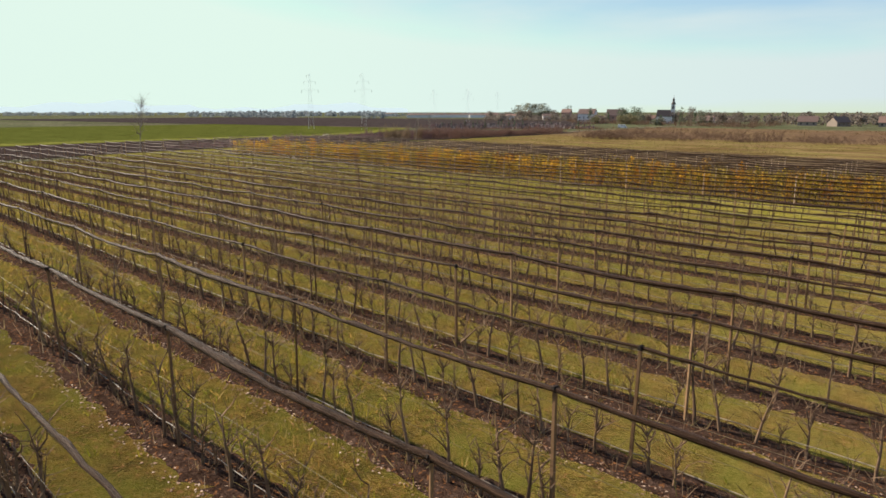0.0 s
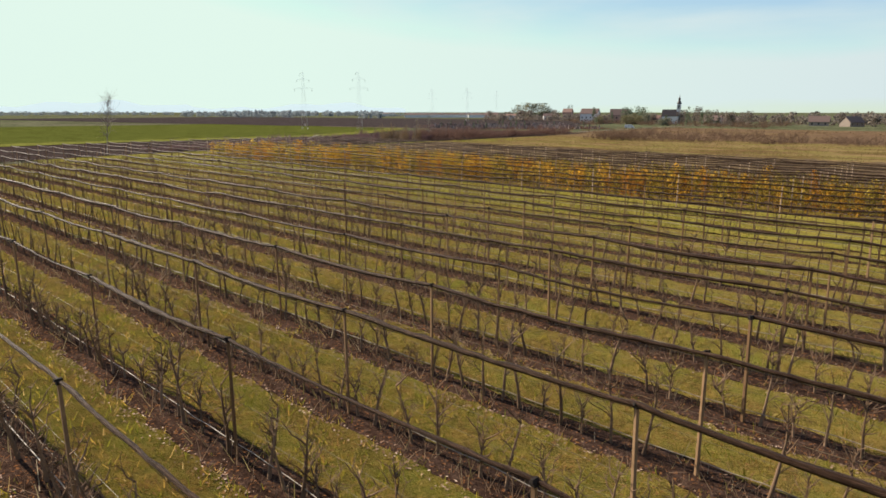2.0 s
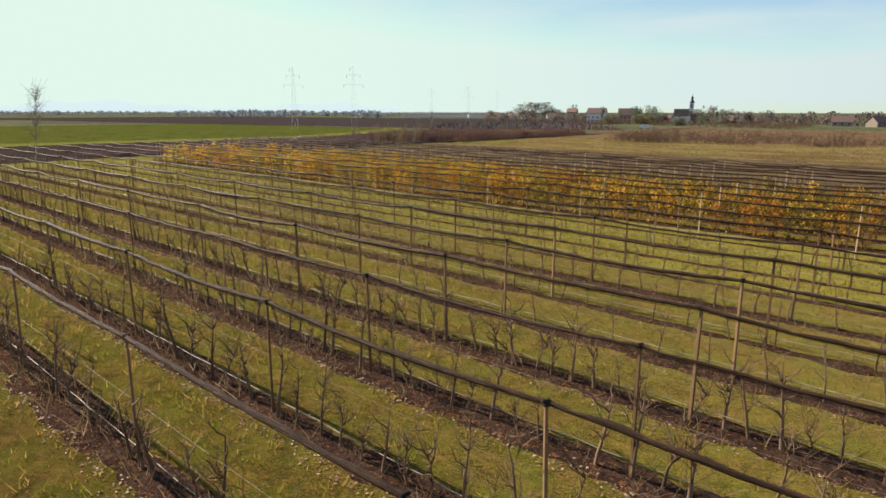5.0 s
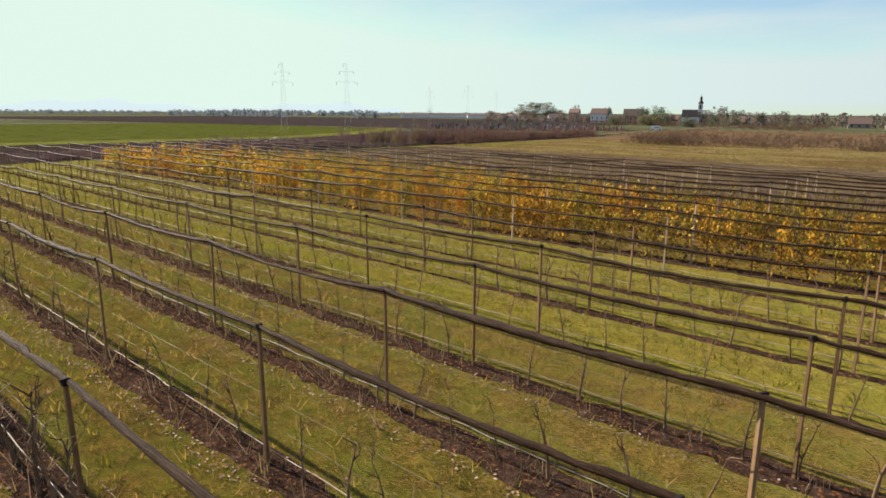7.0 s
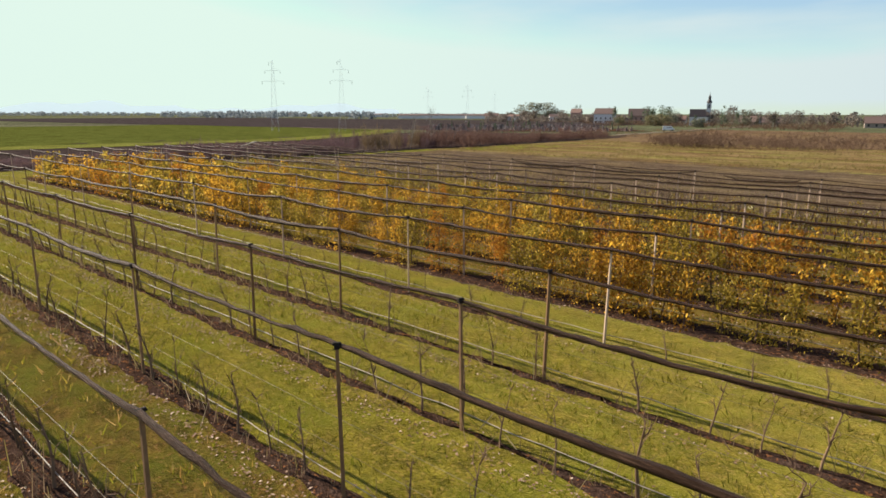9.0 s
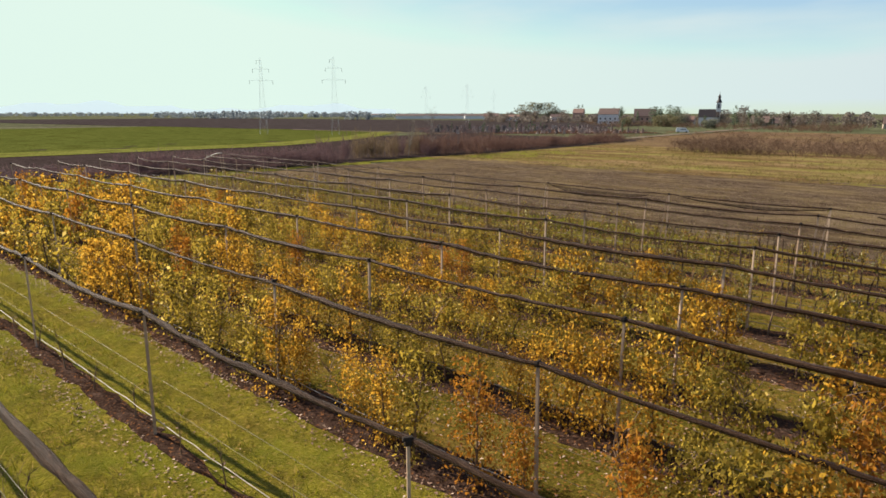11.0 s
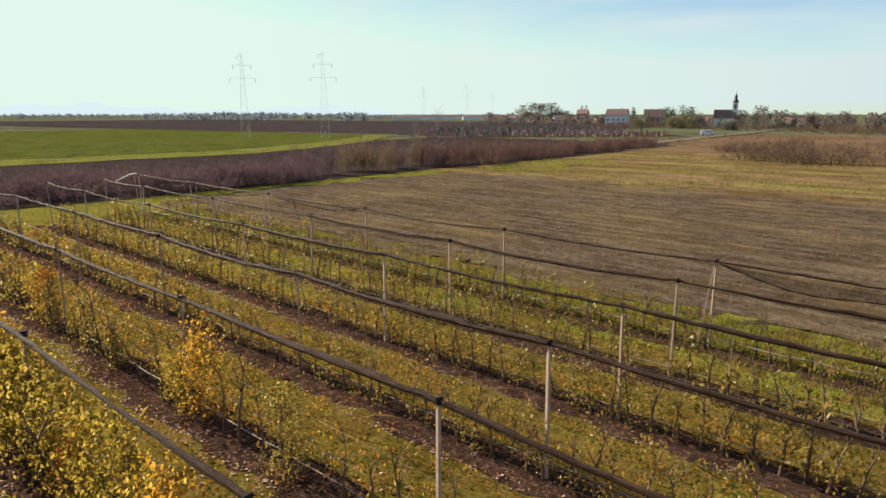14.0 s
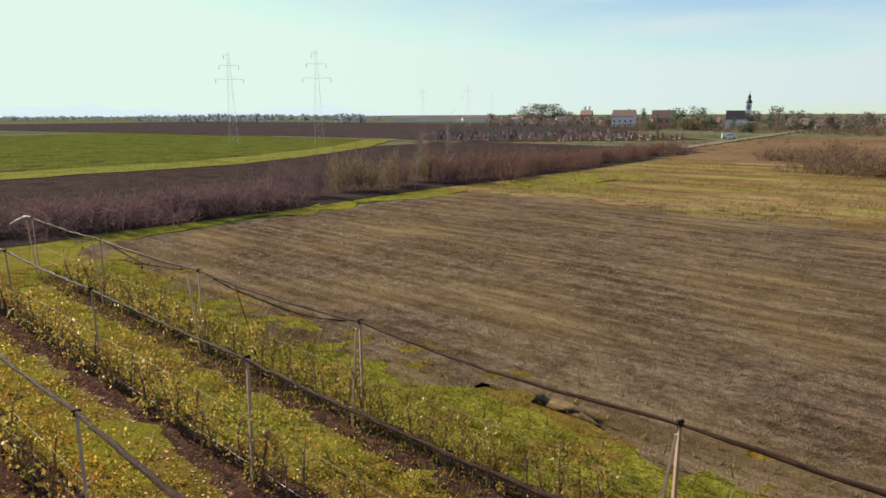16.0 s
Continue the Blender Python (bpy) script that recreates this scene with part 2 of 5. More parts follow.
AUTUMN_DULL = varied("thin brown leaves", ((0, (0.194, 0.089, 0.026)), (0.3, (0.320, 0.200, 0.045)), (0.55, (0.276, 0.226, 0.045)), (0.8, (0.175, 0.158, 0.030)), (0.93, (0.330, 0.247, 0.070)), (1, (0.679, 0.619, 0.330))), 0.75, 0.2, True, 2.0, 0.0, 0, 0.6)
LITTER = varied("fallen leaves", ((0, (0.13, 0.070, 0.045)), (0.35, (0.26, 0.155, 0.100)), (0.65, (0.34, 0.215, 0.140)), (1, (0.62, 0.47, 0.34))), 0.8, 0.2)
BLADES_OLD = varied("green and rusty grass tufts", ((0, (0.123, 0.149, 0.013)), (0.3, (0.224, 0.204, 0.022)), (0.55, (0.336, 0.237, 0.039)), (0.8, (0.370, 0.209, 0.061)), (1, (0.470, 0.341, 0.143))), 0.8, 0.1, True, 0.3, 0.2, 0, 0.7)
BLADES = varied("grass tufts", ((0, (0.085, 0.100, 0.009)), (0.4, (0.165, 0.155, 0.014)), (0.75, (0.215, 0.175, 0.024)), (1, (0.28, 0.205, 0.06))), 0.8, 0.1, True, 0.3, 0.2, 0, 0.6)
TANTWIG = varied("tan twigs", ((0, (0.150, 0.105, 0.062)), (0.6, (0.225, 0.162, 0.094)), (1, (0.290, 0.215, 0.130))), 0.9, 0.05, True, 0.4, 0.2, 0, 0.4)
REDTWIG = varied("red-brown twigs", ((0, (0.132, 0.073, 0.057)), (0.6, (0.201, 0.116, 0.088)), (1, (0.270, 0.165, 0.121))), 0.9, 0.1, True, 0.4, 0.2, 0, 0.3)
TWIGS = varied("bare reddish twigs", ((0, (0.128, 0.078, 0.082)), (0.6, (0.193, 0.120, 0.118)), (1, (0.250, 0.162, 0.146))), 0.9, 0.1, True, 0.4, 0.2, 0, 0.3)
GREYTWIG = varied("pale grey twigs", ((0, (0.26, 0.23, 0.20)), (1, (0.36, 0.32, 0.28))), 0.9, 0.05, True, 0.4, 0.1, 0, 0.3)
THICKET = varied("russet thicket twigs", ((0, (0.122, 0.075, 0.050)), (0.6, (0.187, 0.120, 0.077)), (1, (0.253, 0.173, 0.110))), 0.9, 0.05, True, 0.4, 0.2, 0, 0.3)
STRAW = varied("straw and olive weeds", ((0, (0.15, 0.105, 0.05)), (0.4, (0.23, 0.17, 0.065)), (0.7, (0.20, 0.18, 0.04)), (1, (0.30, 0.22, 0.12))), 0.9, 0.05, True, 0.4, 0.0, 0, 0.65)
REEDS = varied("dry tan reeds", ((0, (0.19, 0.12, 0.065)), (1, (0.31, 0.21, 0.11))), 0.9, 0.1, True, 0.4, 0.2, 0, 0.3)
STALK = varied("brown stubble stalks", ((0, (0.15, 0.095, 0.060)), (0.6, (0.26, 0.18, 0.115)), (0.85, (0.20, 0.17, 0.05)), (1, (0.42, 0.34, 0.24))), 0.9, 0.1, True, 0.4, 0.1, 0, 0.5)


def net_material():
    """Black net rolled lengthways: fine folds along it, streaked from near black to tan."""
    m, nt, b = material("rolled black hail net", 0.5, spec=0.10)
    co = nt.nodes.new("ShaderNodeTexCoord").outputs["Object"]
    b.inputs["Specular Tint"].default_value = (1.0, 0.70, 0.45, 1)
    fold = noise_at(nt, co, 1.0, 6, 0.75, (1.1, 34.0, 34.0))
    lump = noise_at(nt, co, 2.2, 4, 0.6)
    c = ramp(nt, fold, ((0.32, (0.013, 0.007, 0.005)), (0.52, (0.052, 0.028, 0.018)), (0.74, (0.185, 0.112, 0.070)))).outputs["Color"]
    c = mix(nt, 0.6, c, ramp(nt, lump, ((0.35, (0.40, 0.34, 0.30)), (0.65, (1, 1, 1)))).outputs["Color"], "MULTIPLY")
    nt.links.new(c, b.inputs["Base Color"])
    bump(nt, b, fold, 1.0, 0.05)
    return m


NET = net_material()


def loose_net_material():
    m, nt, b = material("loose black net", 0.9, spec=0.1)
    b.inputs["Base Color"].default_value = (0.095, 0.062, 0.045, 1)
    clear = nt.nodes.new("ShaderNodeBsdfTransparent")
    veil = nt.nodes.new("ShaderNodeMixShader")
    co = nt.nodes.new("ShaderNodeTexCoord").outputs["Object"]
    n = noise_at(nt, co, 5.0, 4, 0.7)
    r = ramp(nt, n, ((0.3, (0.25, 0.25, 0.25)), (0.7, (0.65, 0.65, 0.65))))
    nt.links.new(r.outputs["Color"], veil.inputs["Fac"])
    nt.links.new(b.outputs["BSDF"], veil.inputs[1])
    nt.links.new(clear.outputs["BSDF"], veil.inputs[2])
    nt.links.new(veil.outputs["Shader"], nt.nodes["Material Output"].inputs["Surface"])
    return m


PALENET = varied("pale bundled net", ((0, (0.32, 0.30, 0.28)), (1, (0.40, 0.38, 0.355))), 0.7, 0.3, False, 9.0, 0.4, 0.03)
LOOSE = loose_net_material()

# ---- helpers for meshes ----
ROW_GAP, POST_GAP, TOP = 4.0, 9.70, 3.52      # metres: between rows, between posts, net height
N_ROWS, X_END, X_FAR = 28, -46.6, 99.0
SKEW = 0.028


RISE = (-0.138, -0.176, -0.033, -0.022, -0.227, -0.114, -0.187, 0.078, -0.108, 0.399)


def lie_np(x, y):
    """Height of the gently rolling ground."""
    xc, yc = np.clip(x, -70.0, 135.0), np.clip(y, -120.0, 3.0)
    u, v = (xc - 40) / 50, (yc + 50) / 50
    a, b, c, d, e, f, g, h, k, m = RISE
    z = a + b * u + c * v + d * u * u + e * u * v + f * v * v + g * v ** 3 + h * u * v * v + k * v ** 4 + m * np.maximum(0, -88 - yc) / 10
    return -0.4 + (z + 0.4) * np.exp(-(((x - xc) ** 2 + (y - yc) ** 2) / 3600))


def lie(x, y):
    return float(lie_np(x, y))


def mesh_of(name, verts, faces, mats, smooth=False):
    me = bpy.data.meshes.new(name)
    me.from_pydata([tuple(v) for v in verts], [], faces)
    for m in mats if isinstance(mats, (list, tuple)) else [mats]:
        me.materials.append(m)
    if smooth:
        me.polygons.foreach_set("use_smooth", [True] * len(me.polygons))
    me.update()
    return me


def quads_mesh(name, verts, faces, mat, smooth=False):
    """A mesh from arrays: verts (n, 3) and faces (m, k)."""
    verts, faces = np.asarray(verts, np.float32), np.asarray(faces, np.int32)
    me = bpy.data.meshes.new(name)
    m, k = faces.shape
    me.vertices.add(len(verts))
    me.vertices.foreach_set("co", verts.ravel())
    me.loops.add(m * k)
    me.loops.foreach_set("vertex_index", faces.ravel())
    me.polygons.add(m)
    me.polygons.foreach_set("loop_start", np.arange(0, m * k, k, dtype=np.int32))
    if smooth:
        me.polygons.foreach_set("use_smooth", np.ones(m, bool))
    me.materials.append(mat)
    me.update(calc_edges=True)
    return me


def thing(name, label, category, at=(0, 0, 0), group="", kind="", turn=0.0):
    ob = new(name)
    ob.matrix_basis = pose(*at, 0, 0, turn)
    return tagged(ob, label, category, group, kind)


def part(name, me, parent, label="", m=None):
    ob = new(name, me)
    ob.parent = parent
    if m is not None:
        ob.matrix_basis = m
    return tagged(ob, label)


def tube(points, radii, sides=6, squash=1.0, cap=True):
    """Verts and faces of a tube along points, with a radius at each."""
    pts = [Vector(p) for p in points]
    verts, faces = [], []
    for i, p in enumerate(pts):
        d = (pts[min(i + 1, len(pts) - 1)] - pts[max(i - 1, 0)]).normalized()
        side = d.cross(Vector((0, 0, 1)))
        if side.length < 0.05:
            side = d.cross(Vector((0, 1, 0)))
        side.normalize()
        up = side.cross(d)
        for k in range(sides):
            a = 2 * math.pi * k / sides
            verts.append(p + (side * math.cos(a) + up * math.sin(a) * squash) * radii[i])
    for i in range(len(pts) - 1):
        for k in range(sides):
            a, b = i * sides + k, i * sides + (k + 1) % sides
            faces.append((a, b, b + sides, a + sides))
    if cap:
        faces.append(tuple(range(sides - 1, -1, -1)))
        faces.append(tuple(range(len(verts) - sides, len(verts))))
    return verts, faces


def merge(*lots):
    verts, faces = [], []
    for v, f in lots:
        n = len(verts)
        verts += list(v)
        faces += [tuple(i + n for i in q) for q in f]
    return verts, faces


def box(x0, y0, z0, x1, y1, z1, taper=0.0):
    t = taper
    v = [(x0, y0, z0), (x1, y0, z0), (x1, y1, z0), (x0, y1, z0),
         (x0 + t, y0 + t, z1), (x1 - t, y0 + t, z1), (x1 - t, y1 - t, z1), (x0 + t, y1 - t, z1)]
    return v, [(3, 2, 1, 0), (4, 5, 6, 7), (0, 1, 5, 4), (1, 2, 6, 5), (2, 3, 7, 6), (3, 0, 4, 7)]


def joined(name, templates, places, mat, label, category, kind="stuff"):
    """Many alike pieces in one mesh. templates: (verts, quads) arrays; places: x, y, z, turn, scale, which."""
    places = np.asarray(places, float)
    vs, fs, base = [], [], 0
    for w, (tv, tf) in enumerate(templates):
        sel = places[places[:, 5].astype(int) == w]
        if not len(sel):
            continue
        c, s = np.cos(sel[:, 3])[:, None], np.sin(sel[:, 3])[:, None]
        x = (tv[None, :, 0] * c - tv[None, :, 1] * s) * sel[:, 4:5] + sel[:, 0:1]
        y = (tv[None, :, 0] * s + tv[None, :, 1] * c) * sel[:, 4:5] + sel[:, 1:2]
        z = tv[None, :, 2] * sel[:, 4:5] + sel[:, 2:3]
        vs.append(np.stack([x, y, z], -1).reshape(-1, 3))
        fs.append((tf[None] + (np.arange(len(sel)) * len(tv))[:, None, None] + base).reshape(-1, tf.shape[1]))
        base += len(sel) * len(tv)
    ob = new(name, quads_mesh(name, np.concatenate(vs), np.concatenate(fs), mat))
    return tagged(ob, label, category, kind=kind)


# ---- ground ----
def sheet(name, corner, along, across, length, width, mat, rise=0.0, step=4.0, ragged=0.0, label="", category="field", kind="structure", wave=0.0, furrow=None):
    """A field laid on the ground: a grid with uneven edges. along and across are unit vectors in the plan."""
    nu, nv = max(2, int(length / step) + 1), max(2, int(width / step) + 1)
    u, v = np.meshgrid(np.linspace(0, 1, nu), np.linspace(0, 1, nv), indexing="ij")
    rng = np.random.RandomState(len(name) * 7 + int(length))
    soft_edge = np.array([1, 2, 3, 2, 1]) / 4.4
    e0, e1 = [np.convolve(rng.randn(nu + 4), soft_edge, "valid") * ragged for _ in range(2)]
    s = np.where(v == 0, e0[:, None], 0) + np.where(v == 1, e1[:, None], 0)
    x = corner[0] + along[0] * u * length + across[0] * (v * width + s)
    y = corner[1] + along[1] * u * length + across[1] * (v * width + s)
    z = lie_np(x, y) + rise + rng.randn(nu, nv) * wave
    if furrow:
        z = z + furrow[1] * np.sin(v * width * 2 * np.pi / furrow[0])
    i = np.arange(nu * nv).reshape(nu, nv)
    f = np.stack([i[:-1, :-1], i[1:, :-1], i[1:, 1:], i[:-1, 1:]], -1).reshape(-1, 4)
    if along[0] * across[1] - along[1] * across[0] < 0:
        f = f[:, ::-1]
    ob = new(name, quads_mesh(name, np.stack([x, y, z], -1).reshape(-1, 3), f, mat, True))
    return tagged(ob, label, category, kind=kind)


def ground_sheet():
    """One sheet to the horizon, fine near the orchard and coarse far off."""
    near = np.arange(-180, 221, 5.0)
    far = np.array([-4800, -3600, -2700, -2000, -1500, -1100, -800, -580, -420, -320, -240.0])
    xs = np.concatenate([far, near, -far[::-1]])
    ys = xs.copy()
    x, y = np.meshgrid(xs, ys, indexing="ij")
    z = lie_np(x, y)
    n = len(xs)
    i = np.arange(n * n).reshape(n, n)
    f = np.stack([i[:-1, :-1], i[1:, :-1], i[1:, 1:], i[:-1, 1:]], -1).reshape(-1, 4)
    ob = new("ground", quads_mesh("ground", np.stack([x, y, z], -1).reshape(-1, 3), f, PLAIN, True))
    return tagged(ob, "flat brown and green farmland reaching the horizon", "ground", kind="structure")


ground_sheet()
EX, EY = (1, 0), (0, 1)
sheet("ground_orchard", (-52, -48.0), EX, EY, 190, 16.1, GRASS, 0.06, 2.0, 0.02, "yellow-green grass lanes of the orchard", "grass", wave=0.006)
sheet("ground_orchard_young", (-52, -32.1), EX, EY, 190, 38.6, GRASS_YOUNG, 0.064, 1.0, 0.5, "leaf-strewn grass lanes of the young orchard", "grass", wave=0.012)
sheet("ground_orchard_rusty", (-52, -140), EX, EY, 190, 64.0, GRASS_RUST, 0.064, 2.0, 0.02, "rusty weedy grass lanes of the oldest rows", "grass", wave=0.006)
sheet("ground_orchard_old", (-52, -76), EX, EY, 190, 27.9, GRASS_OLD, 0.064, 2.0, 0.02, "weedy olive-brown grass lanes of the old orchard", "grass", wave=0.006)


def row_y(k):
    return -ROW_GAP * k


def soil_strip(k):
    y0 = row_y(k)
    rng = np.random.RandomState(500 + k)
    xs = np.arange(X_END - 2, X_FAR, 0.55)
    n = len(xs)
    # rows 0 to 8: dark soil widened to stand in for shade too
    half = (0.80 if k > 19 else 0.75 if k > 15 else 0.52 if k > 12 else 0.26 if k > 8 else 0.85) + 0.10 * np.convolve(rng.randn(n + 8), np.ones(9) / 3, "valid")[:n] + 0.06 * rng.randn(n)
    prof = np.array([-1.0, -0.6, -0.2, 0.25, 0.65, 1.0])
    hgt = np.array([0.0, 0.05, 0.075, 0.07, 0.05, 0.0])
    y = y0 + prof[None] * half[:, None] + 0.05 * rng.randn(n, 6)
    x = np.repeat(xs[:, None], 6, 1) + 0.08 * rng.randn(n, 6)
    z = lie_np(x, y) + 0.055 + hgt[None] + 0.022 * rng.randn(n, 6)
    i = np.arange(n * 6).reshape(n, 6)
    f = np.stack([i[:-1, :-1], i[1:, :-1], i[1:, 1:], i[:-1, 1:]], -1).reshape(-1, 4)
    ob = new("soil_strip", quads_mesh("soil_strip", np.stack([x, y, z], -1).reshape(-1, 3), f, SOIL, False))
    tagged(ob, "bare brown soil strip with fallen leaves under a tree row", "soil", "tree row strips", "structure")


for k in range(N_ROWS):
    soil_strip(k)

# fields beyond the orchard
sheet("ground_margin", (-51, -9.2), EX, EY, 34, 12.1, GRASS, 0.069, 1.0, 0.5, "fresh green grass beside the outermost rows", "grass", wave=0.016)
sheet("ground_edge", (-51, -2.0), EX, EY, 60, 6.8, LUSH, 0.074, 1.0, 0.7, "bright green grass along the edge of the field", "grass", wave=0.016)
sheet("ground_headland", (-61.5, -62), EY, EX, 69, 11.0, GRASS, 0.062, 1.5, 0.6, "green grass headland at the row ends", "grass", wave=0.015)
sheet("ground_verge", (-62.5, 0), EY, EX, 60, 4.6, LUSH, 0.058, 1.0, 0.9, "green grass verge between hedge and orchard", "grass", wave=0.02)
sheet("ground_corner", (-61, 58), (0.08, 0.997), (0.997, -0.08), 30, 12, LUSH, 0.10, 1.5, 1.6, "greener grass at the meadow corner beside the hedge", "grass", wave=0.03)
sheet("field_stubble", (-57, 4.3), EX, EY, 260, 51.3, STUBBLE, 0.080, 0.8, 0.9, "brown stubble field with faint drill rows", "field", wave=0.014)
sheet("field_meadow", (-62, 51.0), EX, EY, 300, 75.5, MEADOW, 0.088, 1.1, 0.8, "yellowed meadow behind the stubble", "field", wave=0.016)
sheet("field_fallow", (-76, 124), EX, EY, 420, 160, FALLOW, 0.10, 3, 1.5, "brown fallow field full of dry weeds", "field", wave=0.04)
sheet("field_ploughed_near", (-56, -230), (-0.02, 0.9998), (-0.9998, -0.02), 400, 92, PLOUGH, 0.12, 5, 0.6, "dark ploughed strip behind the hedge", "field", wave=0.03)


def between(name, near, far, y0, y1, mat, rise, label, step=6.0, cross=24):
    """A field between two edges given as x over y, with slightly uneven borders."""
    ys = np.arange(y0, y1 + step, step)
    rng = np.random.RandomState(len(name))
    xn = np.interp(ys, *zip(*near)) + rng.randn(len(ys)) * 0.5
    xf = np.interp(ys, *zip(*far)) + rng.randn(len(ys)) * 0.6
    t = np.linspace(0, 1, cross)[None]
    x = xn[:, None] * (1 - t) + xf[:, None] * t
    y = np.repeat(ys[:, None], cross, 1)
    z = lie_np(x, y) + rise + 0.01 * rng.randn(*x.shape)
    i = np.arange(x.size).reshape(x.shape)
    f = np.stack([i[:-1, :-1], i[:-1, 1:], i[1:, 1:], i[1:, :-1]], -1).reshape(-1, 4)[:, ::-1]
    ob = new(name, quads_mesh(name, np.stack([x, y, z], -1).reshape(-1, 3), f, mat, True))
    return tagged(ob, label, "field", kind="structure")


WHEAT_EDGE = ((-260, -118), (55, -121), (80, -130), (118, -151), (174, -192))
WHEAT_FAR = ((-260, -385), (174, -380))
between("field_wheat", WHEAT_EDGE, WHEAT_FAR, -260, 170, WHEAT, 0.16, "bright green field of young wheat")
between("field_margin", WHEAT_EDGE, [(y, x - 15 - 0.04 * max(0, 60 - y)) for y, x in WHEAT_EDGE], -260, 170, MARGIN, 0.19, "pale yellow-green margin of the wheat field")
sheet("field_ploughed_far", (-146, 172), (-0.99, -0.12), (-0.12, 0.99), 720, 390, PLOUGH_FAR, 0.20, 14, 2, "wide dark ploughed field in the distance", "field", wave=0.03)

# ---- orchard rows: posts, rolled nets, wires ----
def post_mesh(w, mat):
    v, f = box(-w, -w * 0.9, -0.15, w, w * 0.9, TOP, 0.008)
    return mesh_of("post", v, f, mat)


def cap_mesh():
    v, f = merge(box(-0.068, -0.062, TOP - 0.03, 0.068, 0.062, TOP + 0.05, 0.012), box(-0.045, -0.095, TOP + 0.05, 0.045, 0.095, TOP + 0.10, 0.02))
    return mesh_of("cap", v, f, CAP)


POSTS, WOODS, CAPM = [post_mesh(w, POST) for w in (0.038, 0.041, 0.044)], [post_mesh(w, WOODPOST) for w in (0.040, 0.044, 0.049)], cap_mesh()


def post_xs(k):
    off = (-1.0 - SKEW * row_y(k) - X_END) % POST_GAP
    first = X_END + off
    xs = [X_END] if off > 2.0 and k else []
    if k == 0:
        xs = [X_END - 3.0]
    return xs + list(np.arange(first, X_FAR, POST_GAP))


def net_line(k, xs, rng):
    """Points and radii along a rolled net that hangs from post to post."""
    pts, rad = [], []
    thick = rng.uniform(0.052, 0.074) if k > 9 else rng.uniform(0.054, 0.072) if k > 3 else rng.uniform(0.052, 0.064) if k else 0.046
    for a, b in zip(xs[:-1], xs[1:]):
        sag, n = rng.uniform(0.05, 0.20), max(8, int((b - a) / 0.48))
        lump = [rng.gauss(0, 1) for _ in range(n + 1)]
        bulge, peak = rng.choice((-0.25, 0.0, 0.1, 0.3, 0.55)), rng.uniform(0.3, 0.7)
        for i in range(n):
            t = i / n
            swell = 1 + bulge * max(0.0, 1 - abs(t - peak) / 0.55)
            x = a + (b - a) * t
            tie = 0.75 + 0.25 * abs(math.sin(math.pi * t * 5 + rng.uniform(-0.5, 0.5)))
            z = lie(x, row_y(k)) + TOP + 0.03 - sag * 4 * t * (1 - t) + 0.012 * lump[i]
            pts.append((x, row_y(k) + 0.009 * lump[(i * 3) % n], z))
            rad.append(thick * swell * max(0.55, 0.66 + 0.40 * tie + 0.13 * lump[i]))
    x = xs[-1]
    pts.append((x, row_y(k), lie(x, row_y(k)) + TOP))
    rad.append(thick)
    return pts, rad


def strung(k, xs, height, radius, sag, name, mat, row, step=1.6, label=""):
    rng = random.Random(k * 31 + int(height * 100))
    pts, rad = [], []
    for x in np.arange(xs[0], xs[-1], step):
        pts.append((x, row_y(k) + rng.gauss(0, 0.012) + (0.05 if height < 0.7 else 0.055), lie(x, row_y(k)) + height + sag * rng.uniform(-1, 1)))
        rad.append(radius)
    v, f = tube(pts, rad, 4)
    part(name, mesh_of(name, v, f, mat, True), row, label)


